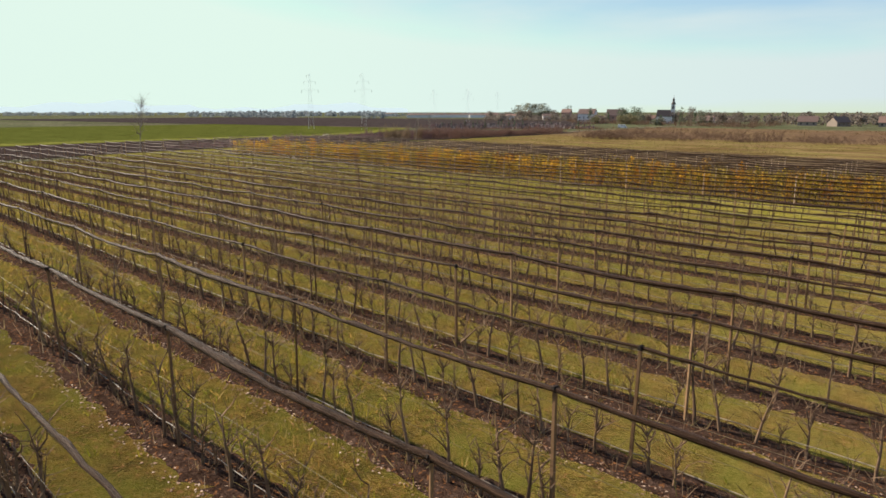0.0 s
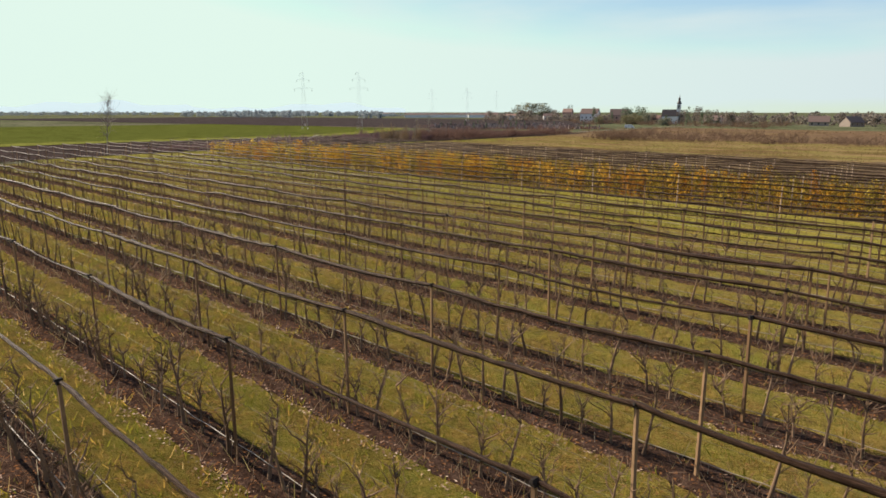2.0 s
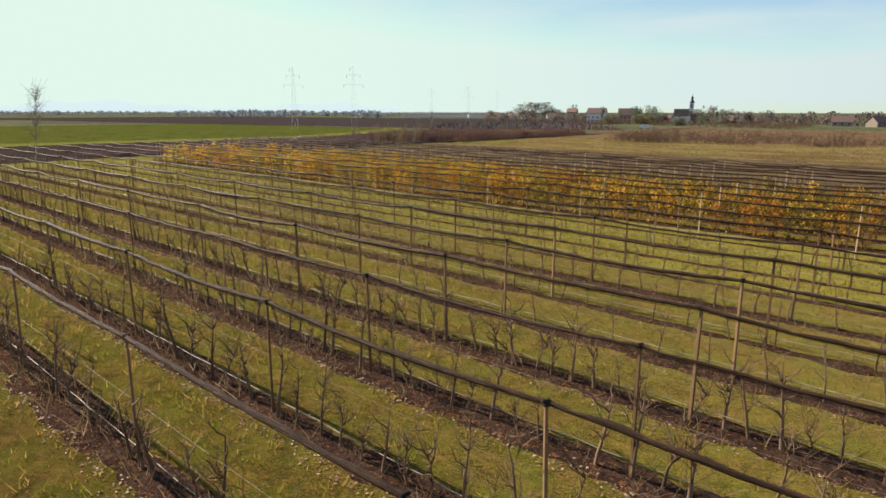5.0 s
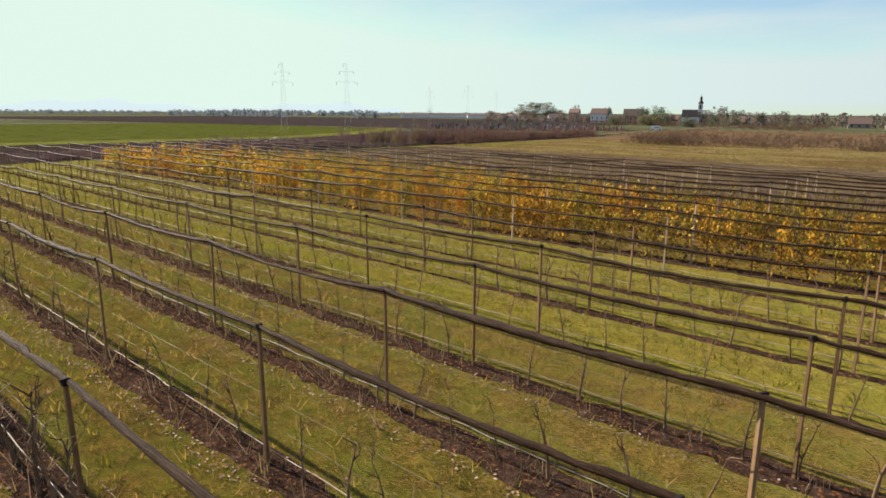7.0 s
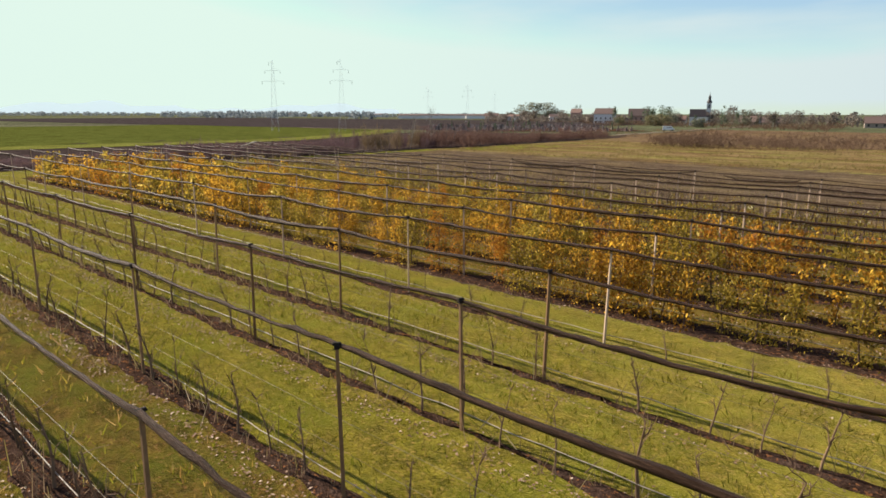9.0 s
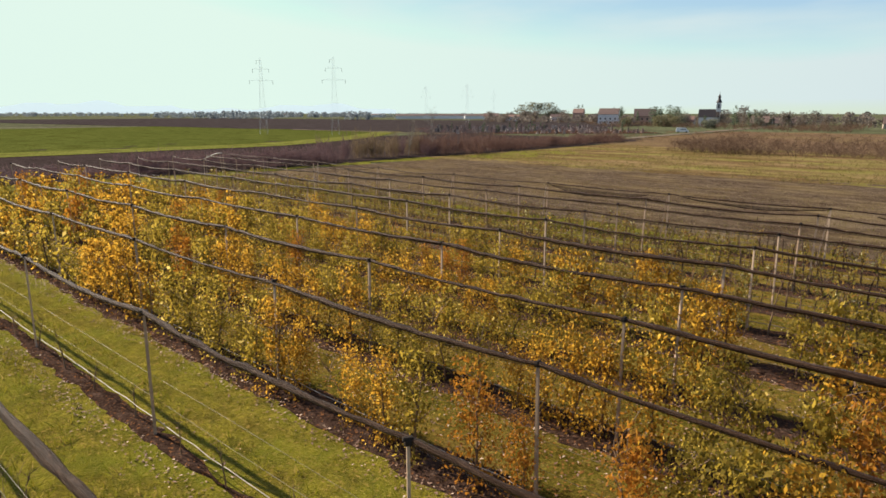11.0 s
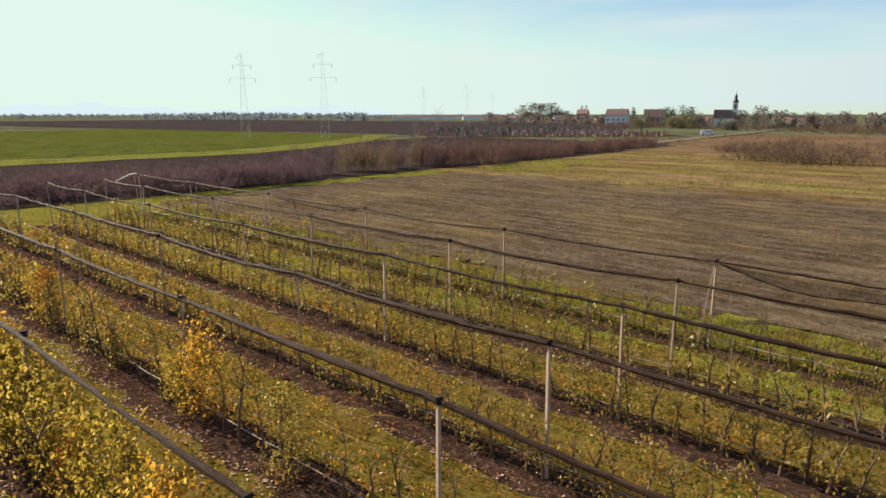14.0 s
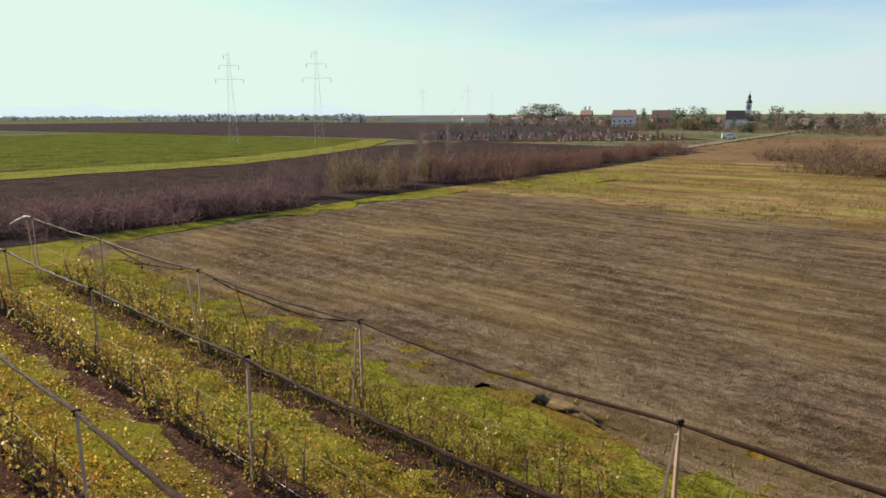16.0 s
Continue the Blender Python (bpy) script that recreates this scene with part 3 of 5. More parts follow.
def trellis_row(k):
    rng = random.Random(900 + k)
    xs = post_xs(k)
    row = thing("trellis_row", ("row of brown posts carrying a rolled black hail net" if k >= 10 else "row of pale concrete posts carrying a rolled black hail net") if k else "outermost row of paired posts with a loose sagging hail net", "trellis", group="orchard trellis rows")
    for x in xs:
        z = lie(x, row_y(k))
        lean = (rng.gauss(0, 0.7), rng.gauss(0, 0.8))
        p = part("post", (POSTS if k < 10 else WOODS)[rng.randrange(3)], row, m=pose(x, row_y(k), z, *lean, rng.uniform(-38, 4)))
        part("cap", CAPM, p, "black plastic cap")
        if k == 0:
            if x < -25:
                part("brace_post", POSTS[1], row, m=pose(x - 0.10, -0.11, z - 0.05, 1.5, -6.5, 0) @ Matrix.Diagonal((0.85, 0.85, 0.985, 1)))
            else:
                part("brace_post", POSTS[1], row, m=pose(x - 0.42, -0.10, z - 0.05, 1.5, 7.2, 0) @ Matrix.Diagonal((0.85, 0.85, 0.985, 1)))
    pts, rad = net_line(k, xs, rng)
    v, f = tube(pts, rad, 6, 0.85)
    part("net_roll", mesh_of("net_roll", v, f, NET, True), row, "rolled-up black hail net")
    if k:
        net_folds(row, pts, rad, rng)
    strung(k, xs, 0.52, 0.015, 0.03, "drip_pipe", PIPE, row, 0.8, "pale drip irrigation pipe")
    strung(k, xs, 1.15, 0.005, 0.01, "wire", WIRE, row, 4.0)
    strung(k, xs, 1.85, 0.005, 0.01, "wire", WIRE, row, 4.0)
    if k == 0:
        loose_net(row, xs, rng)
        v, f = tube([(-27.4, 0.02, lie(-27.4, 0) + 3.4), (-26.8, 0.06, lie(-26.8, 0) + 2.0), (-26.1, 0.12, lie(-26.1, 0) + 0.1)], [0.022, 0.016, 0.014], 5)
        part("hanging_cord", mesh_of("hanging_cord", v, f, CAP, True), row, "dark cord hanging from the net")
        e, ze = xs[0], lie(xs[0], 0)
        v, f = tube([(e, 0, ze + TOP + 0.02), (e - 0.9, 0.05, ze + TOP + 0.03), (e - 1.9, 0.10, ze + TOP - 0.12), (e - 2.8, 0.12, ze + TOP - 0.36), (e - 4.2, 0.16, ze + TOP - 0.66), (e - 5.4, 0.2, ze + TOP - 0.95)],
                    [0.05, 0.06, 0.12, 0.13, 0.09, 0.05], 7, 0.8)
        part("net_tail", mesh_of("net_tail", v, f, PALENET, True), row, "pale bundled end of the loose net")
    # stay of the end post
    x, z = xs[0], lie(xs[0], row_y(k))
    v, f = tube([(x - 2.3, row_y(k), lie(x - 2.3, row_y(k))), (x, row_y(k), z + TOP - 0.1)], [0.012, 0.012], 4)
    part("stay_wire", mesh_of("stay_wire", v, f, WIRE), row)
    return row


def net_folds(row, pts, rad, rng):
    """Thin edges of net that hang out of the roll here and there."""
    verts, faces, open_run = [], [], False
    drop = 0.0
    for i, (p, r) in enumerate(zip(pts, rad)):
        if i % 9 == 0:
            open_run = rng.random() < 0.62
            deep = rng.uniform(0.03, 0.15)
        drop += ((deep if open_run else 0.0) - drop) * 0.35
        x, y, z = p
        verts += [(x, y + 0.4 * r, z - 0.3 * r), (x, y + 0.5 * r + 0.03 * math.sin(i), z - 0.9 * r - drop)]
        if i:
            faces.append((2 * i - 2, 2 * i, 2 * i + 1, 2 * i - 1))
    part("net_fold", mesh_of("net_fold", verts, faces, LOOSE, True), row, "loose thin edge of black net")


def loose_net(row, xs, rng):
    """Net that has come loose: a second strand sags below the first, with a little veil between them."""
    for a, b in zip(xs[:-1], xs[1:]):
        if rng.random() < 0.12:
            continue
        s, e = a + (b - a) * rng.uniform(0.0, 0.25), b - (b - a) * rng.uniform(0.0, 0.2)
        n, drop = 18, rng.uniform(0.16, 0.44)
        verts, faces, strand = [], [], []
        for i in range(n + 1):
            t = i / n
            x = s + (e - s) * t
            q = (x - a) / (b - a)
            zt = lie(x, 0) + TOP - 0.04 - 0.20 * 4 * q * (1 - q)
            hang = drop * (math.sin(math.pi * t) ** 0.8) * (1 + 0.22 * math.sin(9 * t + a))
            strand.append((x, 0.04 + 0.03 * math.sin(5 * t), zt - hang))
            for j in range(3):
                verts.append((x, 0.04 * j / 2, zt - hang * j / 2))
        for i in range(n):
            for j in range(2):
                q = i * 3 + j
                faces.append((q, q + 3, q + 4, q + 1))
        v, f = tube(strand, [0.028 + 0.012 * math.sin(3 * i + a) for i in range(n + 1)], 5)
        part("net_strand", mesh_of("net_strand", v, f, NET, True), row, "sagging strand of loose black net")
        if rng.random() < 0.7:
            part("net_lobe", mesh_of("net_lobe", verts, faces, LOOSE, True), row, "loose veil of thin black net")


for k in range(N_ROWS):
    trellis_row(k)

# ---- fruit trees ----
def limb(rng, start, direction, length, r0, steps=4, wander=0.22, lift=0.0):
    p, d = Vector(start), Vector(direction).normalized()
    pts, rad = [p.copy()], [r0]
    for i in range(steps):
        d = (d + Vector((rng.gauss(0, wander), rng.gauss(0, wander), rng.gauss(0, wander * 0.6) + lift))).normalized()
        p = p + d * length / steps
        pts.append(p.copy())
        rad.append(r0 * (1 - 0.78 * (i + 1) / steps))
    return pts, rad


def bare_tree(seed, height=1.9, branches=8, fork=True, twigs=5, spread=0.55, thick=1.0, sides=3):
    """Trunk with limbs and twigs, all as quads."""
    rng = random.Random(seed)
    lots = []
    th = height * (rng.uniform(0.38, 0.6) if fork else 0.95)
    pts, rad = limb(rng, (0, 0, -0.05), (rng.gauss(0, 0.055), rng.gauss(0, 0.055), 1), th, rng.uniform(0.034, 0.052) * thick, 5, 0.12 if fork else 0.07)
    rad = [max(r, 0.014 * thick) if fork else r for r in rad]
    lots.append(tube(pts, rad, 5, cap=False))
    for b in range(branches):
        i = rng.randrange(2, len(pts)) if not fork or b > 2 else len(pts) - 1
        a = rng.uniform(0, 2 * math.pi)
        up = rng.uniform(0.6, 2.2)
        ln = height * rng.uniform(0.22, spread)
        bp, br = limb(rng, pts[i], (math.cos(a) * 0.8, math.sin(a) * 0.6, up), ln, rng.uniform(0.014, 0.024) * thick, 4 if sides == 3 else 2, 0.30, 0.10)
        lots.append(tube(bp, br, sides, cap=False))
        for _ in range(rng.randrange(1, twigs)):
            j = rng.randrange(1, len(bp))
            tp, tr = limb(rng, bp[j], (rng.gauss(0, 1), rng.gauss(0, 1), rng.uniform(0, 1.4)), height * rng.uniform(0.10, 0.26), 0.010 * thick, 2 if sides == 3 else 1, 0.25)
            lots.append(tube(tp, tr, sides, cap=False))
    v, f = merge(*lots)
    return np.array([tuple(q) for q in v]), np.array(f)


def leaf_cloud(seed, count, height, radius, low=0.3, size=0.075, clumps=10):
    """Leaves as small bent quads in uneven clumps round a trunk."""
    rng = np.random.RandomState(seed)
    cz = low + (height - low) * rng.beta(1.2, 1.15, clumps)
    ca = rng.uniform(0, 2 * np.pi, clumps)
    cr = radius * rng.uniform(0.1, 0.9, clumps) * (1.1 - 0.55 * cz / height)
    which = rng.randint(0, clumps, count)
    c = np.stack([cr * np.cos(ca), cr * np.sin(ca), cz], 1)[which]
    c = c + rng.randn(count, 3) * np.array([0.16, 0.16, 0.20]) * radius / 0.5
    c[:, 2] = np.clip(c[:, 2], 0.12, height * 1.05)
    s = size * rng.uniform(0.6, 1.5, count)[:, None]
    if count > 400:
        # larger leaves crowd the inside of the crown
        inner = int(count * 0.24)
        s[:inner] *= 1.6
        c[:inner, :2] *= 0.72
    a = rng.randn(count, 3) * np.array([0.55, 0.55, 1.0])
    a /= np.linalg.norm(a, axis=1)[:, None]
    b = np.cross(a, rng.randn(count, 3))
    b /= np.linalg.norm(b, axis=1)[:, None]
    v = np.stack([c - a * s, c + b * s * 0.55 + a * s * 0.1, c + a * s, c - b * s * 0.55 + a * s * 0.1], 1).reshape(-1, 3)
    return v, np.arange(count * 4).reshape(count, 4)


OLD = [bare_tree(10 + i, 2.25 + 0.1 * (i % 4), 9, i % 3 == 0, 4, 0.42, 1.35) for i in range(7)]
OLD_FAR = [bare_tree(10 + i, 2.25 + 0.1 * (i % 4), 6, i % 3 == 0, 3, 0.42, 1.2, 2) for i in range(7)]
YOUNG = [bare_tree(40 + i, 1.95 + 0.08 * (i % 3), 6, False, 3, 0.24) for i in range(5)]
WHIP = [bare_tree(60 + i, 1.7 + 0.15 * (i % 3), 5, False, 3, 0.42) for i in range(5)]
FULL = [bare_tree(80 + i, 2.3, 5, False, 2, 0.38) for i in range(5)]
GOLD = [leaf_cloud(100 + i, 1400, 2.5 + 0.12 * (i % 3), 0.70, 0.15, 0.037, 26) for i in range(6)]
GOLD_MID = [leaf_cloud(100 + i, 760, 2.5 + 0.12 * (i % 3), 0.68, 0.15, 0.052, 24) for i in range(6)]
GOLD_FAR = [leaf_cloud(100 + i, 220, 2.45 + 0.12 * (i % 3), 0.64, 0.2, 0.100, 20) for i in range(6)]
THIN_FAR = [leaf_cloud(130 + i, 90, 1.8, 0.36, 0.15, 0.066, 10) for i in range(6)]
THIN = [leaf_cloud(130 + i, 165, 1.8, 0.36, 0.12, 0.047, 13) for i in range(6)]
SPARSE = [leaf_cloud(150 + i, 26, 1.5, 0.4, 0.4, 0.05, 6) for i in range(4)]


YOUNG_FAR = [bare_tree(40 + i, 1.95 + 0.08 * (i % 3), 6, False, 3, 0.24, 1.2, 2) for i in range(5)]
WHIP_FAR = [bare_tree(60 + i, 1.7 + 0.15 * (i % 3), 4, False, 2, 0.42, 1.2, 2) for i in range(5)]
FULL_FAR = [bare_tree(80 + i, 2.3, 3, False, 2, 0.38, 1.2, 2) for i in range(5)]


def near_walk(x, y, reach):
    """Distance to the strip of land that the flight passes low over."""
    ax, ay, bx, by = 82.0, -96.0, -22.0, 3.0
    t = max(0.0, min(1.0, ((x - ax) * (bx - ax) + (y - ay) * (by - ay)) / ((bx - ax) ** 2 + (by - ay) ** 2)))
    return math.hypot(x - ax - t * (bx - ax), y - ay - t * (by - ay)) < reach


def row_kind(k):
    return "whip" if k <= 3 else "mixed" if k == 4 else "gold" if k <= 8 else "stump" if k == 9 else "young" if k <= 15 else "old"


def plant_rows():
    rng = random.Random(77)
    spacing = dict(whip=0.62, mixed=1.0, gold=1.15, stump=2.6, young=1.6, old=0.82)
    wood = dict(whip=WHIP, mixed=FULL, gold=FULL, stump=WHIP, young=YOUNG, old=OLD)
    reach = dict(whip=3.2, mixed=6.0, gold=5.5, stump=12, young=8.0, old=2.7)
    shared = {}
    far_wood = {key: [] for key in (*spacing, "old_far", "young_far", "whip_far", "gold_far")}
    wood.update(old_far=OLD_FAR, young_far=YOUNG_FAR, whip_far=WHIP_FAR, gold_far=FULL_FAR)
    far_leaf = {key: [] for key in spacing}
    tint = (AUTUMN, AUTUMN_OLIVE, AUTUMN_RUST)
    for k in range(N_ROWS):
        kind = row_kind(k)
        x = X_END + 0.8
        while x < X_FAR - 1:
            x += spacing[kind] * rng.uniform(0.75, 1.25)
            if rng.random() < (0.14 if kind in ("young", "old") else 0.05):
                continue
            y = row_y(k) + rng.gauss(0, 0.05)
            z = lie(x, y) + 0.05
            turn, size, w = rng.uniform(0, 6.28), rng.uniform(0.78, 1.14), rng.randrange(len(wood[kind]))
            if kind == "old" and rng.random() < 0.12:
                size *= 0.6
            if kind == "stump":
                size *= 0.6
            leaves = GOLD if kind in ("gold", "mixed") else THIN if kind in ("whip", "mixed") else SPARSE
            lw = rng.randrange(len(leaves))
            dense = kind == "gold" or (kind == "mixed" and rng.random() < 0.62) or (kind == "whip" and rng.random() < 0.82)
            lsize = size * (rng.uniform(0.9, 1.15) if kind == "gold" else rng.uniform(0.6, 0.95) if kind == "mixed" else rng.uniform(0.75, 1.2))
            clump = -math.sin(0.42 * x + 2.3 * k) + 0.6 * math.sin(0.17 * x + k) + rng.gauss(0, 0.35)
            shade = (0 if clump > 0.15 else 1 if clump > -1.15 else 2) if kind == "gold" else rng.choice((0, 1, 1, 2, 3, 3)) if kind == "mixed" else 3
            if near_walk(x, y, reach[kind]):
                key = (kind, w)
                if key not in shared:
                    tv, tf = wood[kind][w]
                    shared[key] = quads_mesh("trunk", tv, tf, BARK, True)
                lab = dict(whip="low young fruit tree with thin autumn leaves on bare soil", mixed="fruit tree with thinning brown and green leaves",
                           gold="bushy fruit tree full of golden autumn leaves", stump="short bare sapling in an empty tree row",
                           young="slender leafless young fruit tree with dark bark", old="leafless forked fruit tree with dark bark")[kind]
                t = thing("fruit_tree", lab, "tree", (x, y, z), "orchard fruit trees", turn=math.degrees(turn))
                t.scale = (size, size, size)
                part("trunk", shared[key], t)
                if dense:
                    lk = (kind, "leaf", lw, shade)
                    if lk not in shared:
                        shared[lk] = quads_mesh("leaves", *leaves[lw], (*tint, AUTUMN_DULL)[shade])
                    part("leaves", shared[lk], t, "golden autumn leaves" if kind == "gold" else "sparse brown leaves")
            else:
                far_wood[kind + "_far" if kind in ("old", "young", "whip", "gold") and not near_walk(x, y, 19.0 if kind != "gold" else 10.0) else kind].append((x, y, z, turn, size, w))
                if dense:
                    far_leaf[kind].append((x, y, z, turn, lsize, lw + (0 if near_walk(x, y, 7.5) else 6 if near_walk(x, y, 15.0) else 12), shade))
    names = dict(whip="young_fruit_trees", mixed="thinning_fruit_trees", gold="golden_fruit_trees", stump="saplings", young="slender_fruit_trees", old="bare_fruit_trees", old_far="bare_fruit_trees", young_far="slender_fruit_trees", whip_far="young_fruit_trees", gold_far="golden_fruit_trees")
    for kind, places in far_wood.items():
        if places:
            ob = joined(names[kind], wood[kind], places, BARK_FAR if kind.endswith("far") else BARK, "rows of fruit trees on bare soil strips, dark trunks and limbs", "trees")
            if far_leaf.get(kind):
                for shade in sorted({q[6] for q in far_leaf[kind]}):
                    some = [q for q in far_leaf[kind] if q[6] == shade]
                    me = joined("leaves", GOLD + GOLD_MID + GOLD_FAR if kind in ("gold", "mixed") else THIN + THIN_FAR + THIN_FAR, some, (*tint, AUTUMN_DULL)[shade], "autumn leaves of the tree rows", "", "stuff")
                    me.parent = ob


plant_rows()

# ---- hedge, scrub and trees beyond the orchard ----
def twig_bush(seed, height, radius, stems=46, twigs=5, width=0.03):
    """A leafless shrub: many thin upright stems that fork, as slim quads."""
    rng = np.random.RandomState(seed)
    vs, fs = [], []

    def slip(a, b, w):
        d = b - a
        s = np.cross(d, rng.randn(3))
        s = s / (np.linalg.norm(s) + 1e-6) * w
        n = len(vs)
        vs.extend([a - s, a + s, b + s * 0.35, b - s * 0.35])
        fs.append((n, n + 1, n + 2, n + 3))

    for _ in range(stems):
        ang, r = rng.uniform(0, 6.283), radius * math.sqrt(rng.uniform(0, 0.5))
        a = np.array([r * math.cos(ang), r * math.sin(ang), -0.05])
        h = height * rng.uniform(0.45, 1.0) * (1.05 - 0.45 * r / radius)
        b = a + np.array([math.cos(ang) * radius * rng.uniform(0.05, 0.5), math.sin(ang) * radius * rng.uniform(0.05, 0.5), h])
        slip(a, b, width)
        for _ in range(twigs):
            p = a + (b - a) * rng.uniform(0.3, 1.0)
            q = p + rng.randn(3) * np.array([0.17, 0.17, 0.10]) * radius + np.array([0, 0, 0.11 * height])
            slip(p, q, width * 0.7)
    return np.array(vs), np.array(fs)


def leafy(seed, height, radius, trunk, leaves, size, shape="round"):
    """Trunk and crown quads of a tree in leaf; shape: round or cone."""
    rng = np.random.RandomState(seed)
    r = random.Random(seed)
    pts, rad = limb(r, (0, 0, -0.1), (0, 0, 1), height * 0.8, trunk, 5, 0.05)
    lots = [tube(pts, rad, 6, cap=False)]
    for i in range(7):
        a = r.uniform(0, 6.28)
        bp, br = limb(r, pts[r.randrange(2, 5)], (math.cos(a), math.sin(a), 0.8), height * 0.35, trunk * 0.4, 3, 0.2)
        lots.append(tube(bp, br, 4, cap=False))
    v, f = merge(*lots)
    k = 26
    if shape == "cone":
        cz = height * rng.uniform(0.08, 0.97, k)
        cr = radius * (1 - cz / height) * rng.uniform(0.3, 1.0, k)
        spread = (0.16, 0.16, 0.05)
    else:
        cz = height * rng.uniform(0.16, 0.95, k)
        cr = radius * np.sqrt(np.maximum(0.05, 1 - ((cz / height - 0.5) / 0.5) ** 2)) * rng.uniform(0.2, 0.95, k)
        spread = (0.2, 0.2, 0.11)
    ca = rng.uniform(0, 6.283, k)
    w = rng.randint(0, k, leaves)
    c = np.stack([cr * np.cos(ca), cr * np.sin(ca), cz], 1)[w] + rng.randn(leaves, 3) * np.array(spread) * np.array([radius, radius, height])
    c[:, 2] = np.clip(c[:, 2], 0.1, height * 1.02)
    s = size * rng.uniform(0.6, 1.4, leaves)[:, None]
    a = rng.randn(leaves, 3)
    a /= np.linalg.norm(a, axis=1)[:, None]
    b = np.cross(a, rng.randn(leaves, 3))
    b /= np.linalg.norm(b, axis=1)[:, None]
    lv = np.stack([c - a * s, c + b * s * 0.7, c + a * s, c - b * s * 0.7], 1).reshape(-1, 3)
    return (np.array([tuple(q) for q in v]), np.array(f)), (lv, np.arange(leaves * 4).reshape(leaves, 4))


def tree_thing(name, lab, x, y, seed, height, radius, leaves, size, mat, shape="round", group="village trees"):
    (tv, tf), (lv, lf) = leafy(seed, height, radius, 0.03 * height * 0.6 + 0.05, leaves, size, shape)
    t = thing(name, lab, "tree", (x, y, lie(x, y)), group)
    part("trunk", quads_mesh("trunk", tv, tf, BARK, True), t)
    part("crown", quads_mesh("crown", lv, lf, mat), t)
    return t


def bush_thing(name, lab, x, y, me, size, group, category="shrub", turn=0.0):
    ob = new(name, me)
    ob.matrix_basis = pose(x, y, lie(x, y), 0, 0, turn) @ Matrix.Diagonal((size[0], size[0], size[1], 1))
    return tagged(ob, lab, category, group)


DENSE = [twig_bush(300 + i, 1.0, 1.0, 20, 19, 0.011) for i in range(5)]
FINE = [twig_bush(360 + i, 1.0, 1.0, 10, 10, 0.016) for i in range(5)]
LIGHT = [twig_bush(320 + i, 1.0, 1.0, 14, 13, 0.013) for i in range(5)]
WEED = [twig_bush(340 + i, 0.8, 1.0, 22, 2, 0.03) for i in range(5)]
DENSE_ME = [quads_mesh("shrub", v, f, TWIGS) for v, f in DENSE]
RED_ME = [quads_mesh("shrub", v, f, REDTWIG) for v, f in DENSE]
TAN_ME = [quads_mesh("shrub", v, f, TANTWIG) for v, f in DENSE[:3]]


